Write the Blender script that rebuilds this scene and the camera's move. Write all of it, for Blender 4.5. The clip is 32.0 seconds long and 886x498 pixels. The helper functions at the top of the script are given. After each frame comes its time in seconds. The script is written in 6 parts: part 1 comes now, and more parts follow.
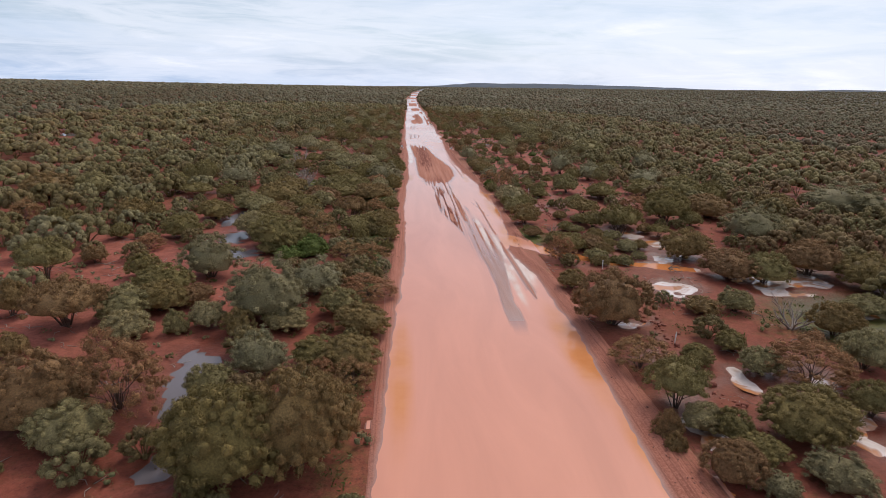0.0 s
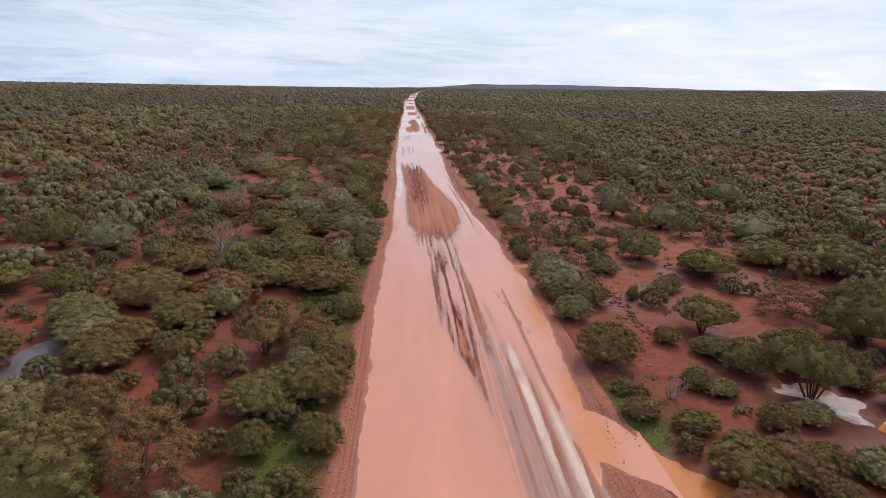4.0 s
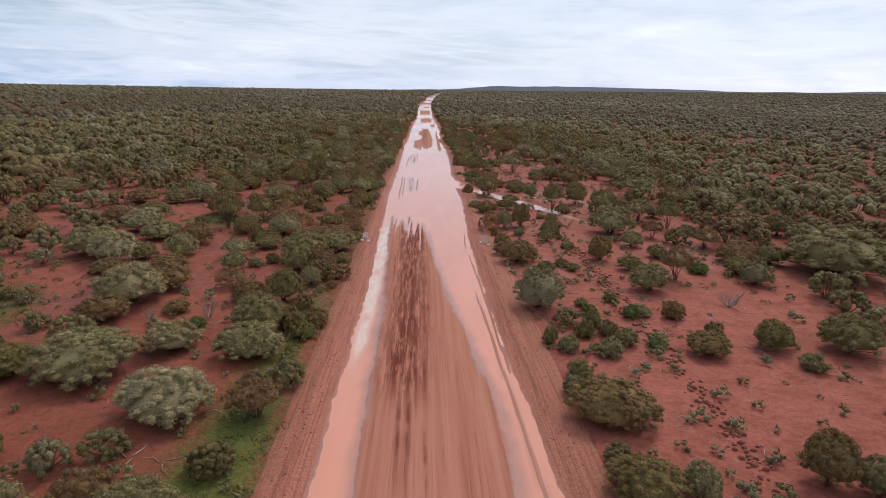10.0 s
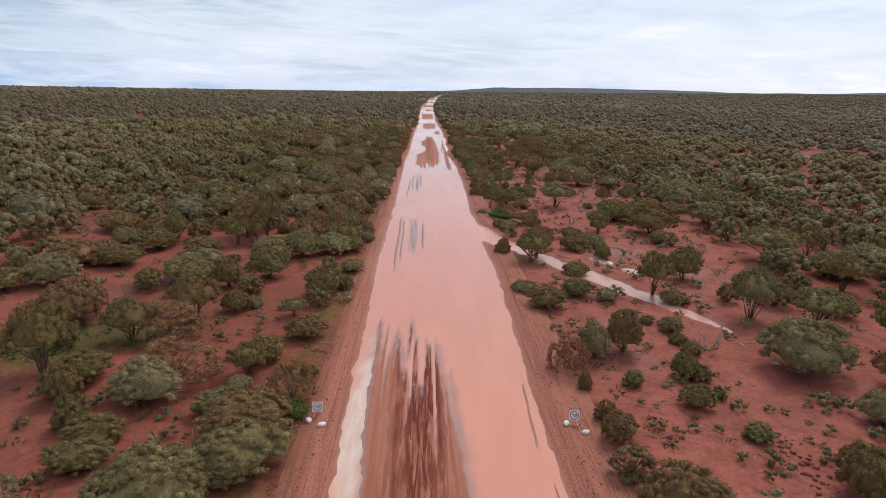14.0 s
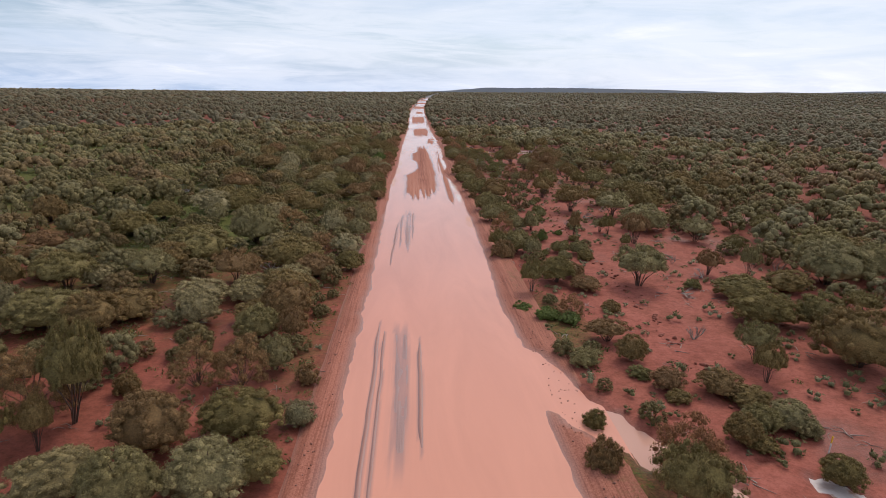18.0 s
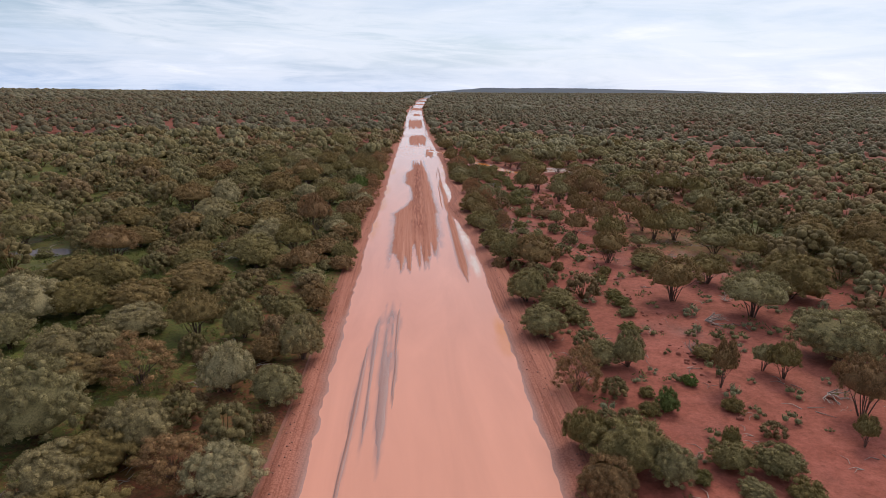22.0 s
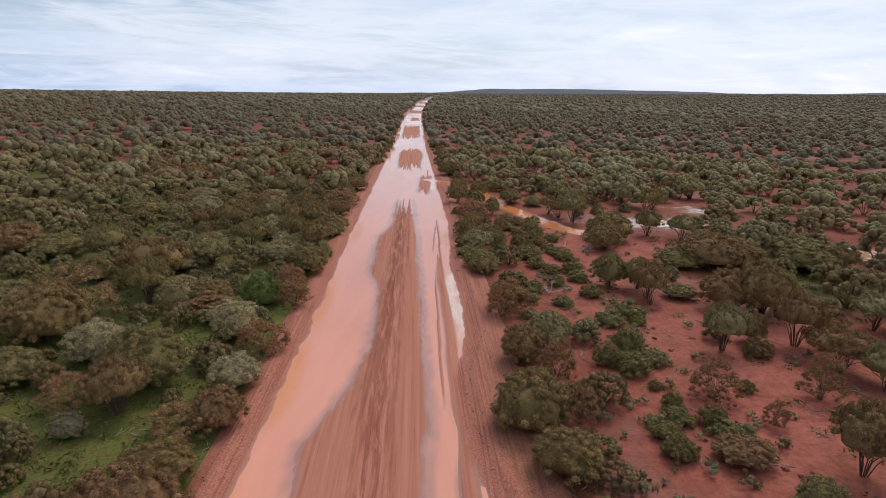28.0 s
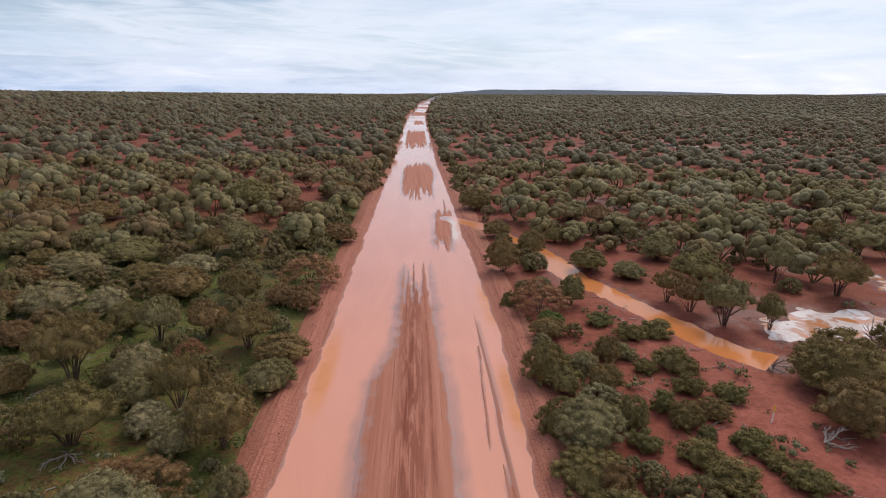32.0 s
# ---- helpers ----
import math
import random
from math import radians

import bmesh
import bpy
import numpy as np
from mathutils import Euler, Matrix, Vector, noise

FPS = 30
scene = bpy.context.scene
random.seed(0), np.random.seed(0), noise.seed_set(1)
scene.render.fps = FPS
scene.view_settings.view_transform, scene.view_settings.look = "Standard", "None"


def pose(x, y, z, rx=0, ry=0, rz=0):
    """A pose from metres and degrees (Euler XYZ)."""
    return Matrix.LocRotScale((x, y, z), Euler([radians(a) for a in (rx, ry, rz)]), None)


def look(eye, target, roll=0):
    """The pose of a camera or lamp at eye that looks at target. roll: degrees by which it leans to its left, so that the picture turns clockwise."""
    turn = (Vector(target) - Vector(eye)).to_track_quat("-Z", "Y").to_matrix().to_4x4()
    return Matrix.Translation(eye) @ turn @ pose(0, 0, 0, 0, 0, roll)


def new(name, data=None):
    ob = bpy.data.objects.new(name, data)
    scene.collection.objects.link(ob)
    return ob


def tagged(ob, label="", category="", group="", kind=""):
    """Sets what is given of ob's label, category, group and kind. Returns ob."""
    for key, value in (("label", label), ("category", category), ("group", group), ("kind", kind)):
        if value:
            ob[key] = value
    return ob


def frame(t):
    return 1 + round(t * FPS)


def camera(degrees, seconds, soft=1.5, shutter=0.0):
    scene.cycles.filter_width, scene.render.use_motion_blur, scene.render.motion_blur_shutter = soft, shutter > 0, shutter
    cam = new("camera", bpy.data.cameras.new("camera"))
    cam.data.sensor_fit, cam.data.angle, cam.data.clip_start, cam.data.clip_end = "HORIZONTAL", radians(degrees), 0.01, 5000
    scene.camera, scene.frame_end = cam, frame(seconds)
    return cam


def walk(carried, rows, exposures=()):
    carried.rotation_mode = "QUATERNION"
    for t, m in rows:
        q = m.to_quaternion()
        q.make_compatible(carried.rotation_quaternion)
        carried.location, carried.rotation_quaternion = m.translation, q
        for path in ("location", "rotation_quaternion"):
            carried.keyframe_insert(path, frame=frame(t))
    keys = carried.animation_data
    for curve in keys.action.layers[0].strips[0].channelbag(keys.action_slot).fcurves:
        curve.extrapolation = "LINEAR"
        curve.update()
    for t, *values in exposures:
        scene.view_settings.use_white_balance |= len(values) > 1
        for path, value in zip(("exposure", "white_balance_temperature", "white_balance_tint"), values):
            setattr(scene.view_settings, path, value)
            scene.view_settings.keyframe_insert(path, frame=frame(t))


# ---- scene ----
cam = camera(71.8, 32.0, 0.9)
METRES, EYE, TILT, LEAN, TURN = 327.3, 18.0, 0.0, 0.0, -3.9
ROWS = [
    (0.0, 0.0, 0.0, 0.0, 0.53, -15.05, -1.99),
    (0.5, -0.0003, 0.0159, 0.0001, 0.52, -15.03, -1.96),
    (1.0, -0.0004, 0.0331, 0.0002, 0.53, -15.01, -1.95),
    (1.5, -0.0005, 0.049, 0.0003, 0.53, -15.01, -1.93),
    (2.0, -0.0006, 0.066, 0.0003, 0.52, -14.99, -1.89),
    (2.5, -0.0008, 0.0818, 0.0003, 0.51, -14.98, -1.88),
    (3.0, -0.001, 0.0989, 0.0003, 0.51, -14.97, -1.87),
    (3.5, -0.0013, 0.1146, 0.0004, 0.5, -14.96, -1.84),
    (5.5, -0.0025, 0.1797, 0.0002, 0.49, -14.91, -1.84),
    (6.0, -0.0027, 0.1964, 0.0001, 0.5, -14.9, -1.82),
    (6.5, -0.0027, 0.2117, 0.0001, 0.48, -14.88, -1.84),
    (7.0, -0.0025, 0.2282, 0.0, 0.48, -14.87, -1.82),
    (7.5, -0.0024, 0.2434, -0.0001, 0.49, -14.84, -1.81),
    (8.0, -0.0026, 0.2598, -0.0002, 0.5, -14.85, -1.81),
    (8.5, -0.0027, 0.2747, -0.0003, 0.6, -14.82, -1.81),
    (9.0, -0.003, 0.2909, -0.0003, 0.72, -14.8, -1.78),
    (9.5, -0.0035, 0.3058, -0.0003, 1.24, -14.81, -1.75),
    (10.0, -0.0042, 0.322, -0.0003, 2.21, -14.82, -1.77),
    (10.5, -0.0051, 0.3368, -0.0003, 2.82, -14.82, -1.76),
    (11.0, -0.0065, 0.353, -0.0005, 3.29, -14.8, -1.74),
    (11.5, -0.008, 0.3679, -0.0005, 2.92, -14.77, -1.73),
    (12.0, -0.0097, 0.384, -0.0006, 2.93, -14.76, -1.74),
    (12.5, -0.0113, 0.3988, -0.0006, 2.96, -14.76, -1.75),
    (13.0, -0.0129, 0.4147, -0.0007, 2.34, -14.72, -1.75),
    (13.5, -0.0144, 0.4293, -0.0008, 2.29, -14.7, -1.73),
    (14.0, -0.0158, 0.445, -0.0009, 2.27, -14.69, -1.72),
    (14.5, -0.017, 0.4595, -0.0011, 2.24, -14.68, -1.7),
    (16.5, -0.0215, 0.5208, -0.001, 2.24, -14.7, -1.59),
    (17.0, -0.023, 0.537, -0.001, 1.57, -14.66, -1.56),
    (17.5, -0.0243, 0.552, -0.001, 1.42, -14.65, -1.55),
    (18.0, -0.0256, 0.5683, -0.001, 1.32, -14.63, -1.5),
    (18.5, -0.0266, 0.5833, -0.001, 1.25, -14.64, -1.51),
    (19.0, -0.0274, 0.5997, -0.001, 1.23, -14.62, -1.53),
    (19.5, -0.0281, 0.6149, -0.0011, 1.2, -14.61, -1.53),
    (20.0, -0.0288, 0.6313, -0.0011, 1.19, -14.62, -1.52),
    (20.5, -0.0295, 0.6463, -0.0012, 1.18, -14.63, -1.54),
    (21.0, -0.0301, 0.6626, -0.0013, 1.19, -14.62, -1.54),
    (21.5, -0.0306, 0.6774, -0.0012, 1.21, -14.62, -1.52),
    (22.0, -0.0311, 0.6934, -0.0012, 1.2, -14.61, -1.52),
    (22.5, -0.0315, 0.7082, -0.0013, 1.21, -14.6, -1.55),
    (23.0, -0.0319, 0.7242, -0.0014, 1.22, -14.58, -1.55),
    (23.5, -0.0323, 0.7389, -0.0014, 1.23, -14.57, -1.54),
    (24.0, -0.0326, 0.7549, -0.0015, 1.23, -14.55, -1.51),
    (24.5, -0.0329, 0.7696, -0.0016, 1.25, -14.54, -1.53),
    (25.0, -0.0334, 0.7855, -0.0019, 1.25, -14.52, -1.53),
    (25.5, -0.0336, 0.8002, -0.002, 1.27, -14.51, -1.52),
    (27.5, -0.0341, 0.8637, -0.0028, 1.34, -14.52, -1.51),
    (28.0, -0.035, 0.8794, -0.003, 1.41, -14.52, -1.5),
    (28.5, -0.0364, 0.8938, -0.0032, 1.48, -14.51, -1.48),
    (29.0, -0.0385, 0.9094, -0.0033, 1.5, -14.48, -1.47),
    (29.5, -0.0406, 0.9237, -0.0034, 1.52, -14.49, -1.47),
    (30.0, -0.0426, 0.9392, -0.0035, 1.54, -14.48, -1.47),
    (30.5, -0.0443, 0.9533, -0.0038, 1.54, -14.47, -1.46),
    (31.0, -0.0458, 0.9687, -0.0041, 1.52, -14.46, -1.45),
    (31.5, -0.047, 0.9828, -0.0042, 1.5, -14.46, -1.45),
    (32.0, -0.0481, 0.998, -0.0044, 1.47, -14.45, -1.46),
]
walk(cam, [(t, pose(0, 0, EYE, TILT, LEAN, TURN) @ pose(METRES * x, METRES * y, METRES * z, 90 + pitch, roll, yaw)) for t, x, y, z, yaw, pitch, roll in ROWS], [(0.0, 0.0, 6500, 13), (32.0, 0.0, 6500, 13)])

# ---- world, sun, exposure ----
def tree_of(material_or_world):
    material_or_world.use_nodes = True
    nt = material_or_world.node_tree
    nt.nodes.clear()
    return nt


def wire(nt, a, b):
    nt.links.new(a, b)


def math_node(nt, op, a, b=None, clamp=False):
    n = nt.nodes.new("ShaderNodeMath")
    n.operation, n.use_clamp = op, clamp
    for i, v in enumerate((a, b)):
        if v is None:
            continue
        if isinstance(v, (int, float)):
            n.inputs[i].default_value = v
        else:
            nt.links.new(v, n.inputs[i])
    return n.outputs[0]


def mix_rgb(nt, fac, a, b, kind="MIX"):
    n = nt.nodes.new("ShaderNodeMix")
    n.data_type, n.blend_type = "RGBA", kind
    for i, v in ((0, fac), (6, a), (7, b)):
        if isinstance(v, (int, float)):
            n.inputs[i].default_value = v
        elif isinstance(v, tuple):
            n.inputs[i].default_value = (*v, 1)
        else:
            nt.links.new(v, n.inputs[i])
    return n.outputs[2]


def ramp(nt, fac, stops, smooth=False):
    n = nt.nodes.new("ShaderNodeValToRGB")
    n.color_ramp.interpolation = "EASE" if smooth else "LINEAR"
    els = n.color_ramp.elements
    while len(els) < len(stops):
        els.new(0.5)
    for e, (p, c) in zip(els, stops):
        e.position = p
        e.color = (*c, 1) if isinstance(c, tuple) else (c, c, c, 1)
    nt.links.new(fac, n.inputs[0])
    return n.outputs[0]


def noise_tex(nt, vec, scale, detail=4.0, rough=0.55, dist=0.0):
    n = nt.nodes.new("ShaderNodeTexNoise")
    n.inputs["Scale"].default_value, n.inputs["Detail"].default_value = scale, detail
    n.inputs["Roughness"].default_value, n.inputs["Distortion"].default_value = rough, dist
    if vec is not None:
        nt.links.new(vec, n.inputs["Vector"])
    return n.outputs["Fac"]


def stretched(nt, vec, scale, turn=0.0):
    n = nt.nodes.new("ShaderNodeMapping")
    n.inputs["Scale"].default_value = scale
    n.inputs["Rotation"].default_value = (0, 0, radians(turn))
    nt.links.new(vec, n.inputs["Vector"])
    return n.outputs[0]


SUN_EL, SUN_AZ = radians(48), radians(28)      # azimuth from the road's line towards +x
world = bpy.data.worlds.new("sky")
scene.world = world
nt = tree_of(world)
sky = nt.nodes.new("ShaderNodeTexSky")
sky.sky_type = "NISHITA"
sky.sun_disc = False
sky.sun_elevation, sky.sun_rotation = SUN_EL, SUN_AZ
sky.altitude, sky.air_density, sky.dust_density, sky.ozone_density = 400, 1.0, 1.5, 1.0
coord = nt.nodes.new("ShaderNodeTexCoord")
sep = nt.nodes.new("ShaderNodeSeparateXYZ")
wire(nt, coord.outputs["Generated"], sep.inputs[0])
broad = noise_tex(nt, stretched(nt, coord.outputs["Generated"], (1.0, 1.0, 4.5)), 2.6, 5, 0.55, 0.5)
fine = noise_tex(nt, stretched(nt, coord.outputs["Generated"], (1.0, 1.0, 8.0)), 6.0, 9, 0.62, 0.8)
cover = math_node(nt, "ADD", math_node(nt, "MULTIPLY", broad, 0.55), math_node(nt, "MULTIPLY", fine, 0.45))
cover = math_node(nt, "ADD", cover, math_node(nt, "MULTIPLY", sep.outputs[0], 0.11))
clouds = ramp(nt, cover, [(0.36, 0.0), (0.52, 0.55), (0.68, 1.0)], True)
shade = ramp(nt, noise_tex(nt, stretched(nt, coord.outputs["Generated"], (1.0, 1.0, 7.0)), 3.6, 7, 0.6, 0.6), [(0.32, (0.70, 0.80, 0.96)), (0.56, (0.94, 0.975, 1.06))])
sky_rgb = mix_rgb(nt, 1.0, sky.outputs[0], (0.085, 0.085, 0.085), "MULTIPLY")
low = ramp(nt, sep.outputs[2], [(0.0, 0.70), (0.16, 0.0)])
sky_rgb = mix_rgb(nt, low, sky_rgb, (0.50, 0.70, 1.02))
both = mix_rgb(nt, math_node(nt, "MULTIPLY", clouds, 0.92), sky_rgb, shade)
both = mix_rgb(nt, 1.0, both, ramp(nt, sep.outputs[2], [(0.16, (1.0, 1.0, 1.0)), (0.75, (1.50, 1.44, 1.38))]), "MULTIPLY")
back = nt.nodes.new("ShaderNodeBackground")
wire(nt, both, back.inputs[0])
back.inputs[1].default_value = 1.06
out = nt.nodes.new("ShaderNodeOutputWorld")
wire(nt, back.outputs[0], out.inputs[0])

sun = new("sun", bpy.data.lights.new("sun", "SUN"))
sun.data.energy, sun.data.angle, sun.data.color = 1.6, radians(22), (1.0, 0.90, 0.76)
sun_way = Vector((math.sin(SUN_AZ) * math.cos(SUN_EL), math.cos(SUN_AZ) * math.cos(SUN_EL), math.sin(SUN_EL)))
sun.matrix_world = look(sun_way * 100, (0, 0, 0))


# ---- land: heights and road shape ----
def hash2(i, j, seed):
    h = np.sin(i * 127.1 + j * 311.7 + seed * 74.7) * 43758.5453
    return h - np.floor(h)


def field(x, y, size, seed=0, octaves=3):
    """Smooth noise in 0..1 with features of about that size in metres."""
    total, weight, amp = 0.0, 0.0, 1.0
    for o in range(octaves):
        u, v = x / size * 2 ** o, y / size * 2 ** o
        i, j = np.floor(u), np.floor(v)
        f, g = u - i, v - j
        f, g = f * f * (3 - 2 * f), g * g * (3 - 2 * g)
        a, b = hash2(i, j, seed + o), hash2(i + 1, j, seed + o)
        c, d = hash2(i, j + 1, seed + o), hash2(i + 1, j + 1, seed + o)
        total = total + amp * ((a * (1 - f) + b * f) * (1 - g) + (c * (1 - f) + d * f) * g)
        weight += amp
        amp *= 0.5
    return total / weight


def ease(a, b, v):
    k = np.clip((v - a) / (b - a), 0, 1)
    return k * k * (3 - 2 * k)


def land(x, y):
    """The lie of the land far from the road: it falls away to the west and rises to the east."""
    d = np.hypot(x, np.maximum(0, np.maximum(y - 330, -y)))
    s = ease(300, 2600, d)
    return s * (0.0227 * x + 0.006 * np.minimum(x, 0) - 0.0063 * y + 18)


def bend(y):
    return 40 * (np.maximum(0, y - 650) / 990) ** 1.6


LEVEL = -0.06          # the flood's level
LEFT = ((-60, -1.4), (24, -1.1), (37, -0.7), (51, -0.2), (64, 0.4), (75, 0.3), (93, 0.2), (110, 0.5), (119, 1.1), (137, 0.9), (162, 1.1), (180, 0.6), (203, 0.4), (215, 0.4), (240, 0.5), (280, 0.35), (305, 0.15), (330, 0.7), (365, 0.6), (400, 0.9), (470, 1.3), (540, 1.3), (1800, 1.2))
RIGHT = ((-60, 12.4), (24, 12.6), (42, 13.5), (57, 13.2), (67, 12.1), (76, 13.4), (88, 14.2), (101, 14.4), (107, 13.8), (115, 13.9), (124, 13.2), (130, 12.6), (147, 11.8), (174, 11.6), (190, 12.0), (206, 12.3), (216, 11.9), (221, 12.4), (228, 12.3), (234, 11.8), (256, 12.4), (278, 12.5), (284, 12.6), (300, 12.5), (310, 11.7), (314, 10.9), (322, 10.8), (327, 11.8), (335, 12.3), (343, 12.0), (347, 11.7), (355, 12.3), (369, 12.7), (397, 12.3), (419, 12.2), (470, 11.5), (540, 11.7), (1800, 12.4))


def along(table, y):
    return np.interp(y, [r[0] for r in table], [r[1] for r in table])


# mud banks that stand out of the flood: rows of y, west edge, east edge
SOUTH_FLAT = ((42, 8.7, 9.7), (46, 8.5, 10.0), (50, 8.5, 9.9), (54, 8.7, 10.3), (60, 8.6, 10.9), (66, 8.3, 11.3), (75, 7.5, 11.2), (81, 6.5, 10.8), (87, 5.4, 10.4), (94, 5.1, 9.3), (99, 5.1, 8.8), (105, 5.3, 8.7), (112, 5.0, 8.5), (121, 4.8, 8.4))
BANK_1 = ((109, 4.9, 8.2), (116, 4.5, 8.3), (120, 3.8, 9.4), (125, 3.1, 10.3), (130, 3.0, 10.5), (136, 2.8, 10.6), (143, 2.8, 10.0), (150, 2.7, 9.2), (157, 2.6, 8.3), (164, 2.4, 7.6), (172, 2.3, 7.0), (181, 2.0, 6.4), (194, 1.6, 4.4))
BANK_2 = ((210, 3.2, 4.0), (214, 3.1, 4.2), (219, 3.2, 4.3), (227, 3.0, 4.3), (232, 2.9, 4.2))
STREAKS = ((249, 1.9, 3.4), (254, 1.8, 4.1), (260, 1.9, 4.2), (266, 2.0, 4.4), (272, 2.6, 4.8), (278, 3.4, 4.6))
BANK_3 = ((283, 3.6, 6.8), (290, 3.3, 7.6), (297, 3.0, 8.6), (303, 2.9, 9.0), (308, 2.8, 9.0), (315, 2.7, 8.9), (317, 3.5, 9.2), (321, 4.6, 9.2), (326, 5.2, 9.2), (333, 5.2, 9.0), (340, 5.0, 8.9), (345, 4.0, 8.8), (353, 3.9, 8.6), (360, 4.2, 8.5), (366, 5.1, 8.3), (374, 5.5, 8.2), (381, 5.8, 7.9), (389, 6.0, 7.6))
BANK_4 = ((388, 9.6, 10.2), (394, 8.8, 10.8), (404, 9.0, 11.4), (410, 9.2, 11.7), (416, 10.2, 11.6))
BANK_5 = ((418, 5.6, 8.2), (424, 4.8, 9.3), (440, 4.2, 9.8), (455, 4.0, 10.6), (468, 5.0, 9.8), (478, 6.5, 8.5))
BANK_6 = ((505, 4.0, 8.0), (525, 3.4, 10.1), (560, 3.2, 10.4), (592, 3.4, 10.2), (606, 5.2, 9.0))
BANK_7 = ((636, 6.0, 9.0), (650, 5.6, 11.0), (680, 6.0, 10.0), (690, 7.0, 9.0))
BANK_8 = ((740, 3.0, 12.0), (760, 2.5, 12.5), (800, 3.0, 12.4), (830, 4.0, 11.5))
BANK_9 = ((900, 3.0, 11.0), (950, 2.0, 12.5), (985, 4.0, 10.0))
BANK_10 = ((1040, 3.0, 11.0), (1090, 2.0, 12.5), (1130, 3.0, 11.0))
BANK_11 = ((1180, 1.5, 13.0), (1260, 1.0, 13.5), (1800, 0.5, 14.0))
# how far the south and north ends of a bank are combed into streaks by passing wheels
COMBED = {BANK_1: (9.0, 22.0), BANK_3: (15.0, 17.0)}
BANKS = (BANK_1, BANK_3, BANK_4, BANK_5, BANK_6, BANK_7, BANK_8, BANK_9, BANK_10, BANK_11)
# low spits and grader lines along the eastern shoulder: from y, to y, x at both ends, half width
SPITS = ((50, 70, 12.0, 11.7, 0.30), (62, 98, 11.75, 11.6, 0.13), (120, 160, 12.0, 10.9, 0.12), (140, 172, 11.9, 11.2, 0.10), (282, 318, 10.8, 10.8, 0.50), (312, 352, 10.9, 10.8, 0.40), (318, 344, 10.0, 10.2, 0.10), (340, 372, 10.9, 11.3, 0.12), (352, 366, 10.2, 11.0, 0.07), (86, 97, 12.2, 10.7, 0.06), (396, 424, 10.6, 11.1, 0.12), (172, 182, 10.9, 11.3, 0.08), (204, 232, 2.0, 1.9, 0.13), (207, 231, 2.5, 2.3, 0.09), (213, 228, 4.9, 4.9, 0.14), (246, 268, 2.0, 2.4, 0.10), (258, 276, 4.3, 4.4, 0.09))


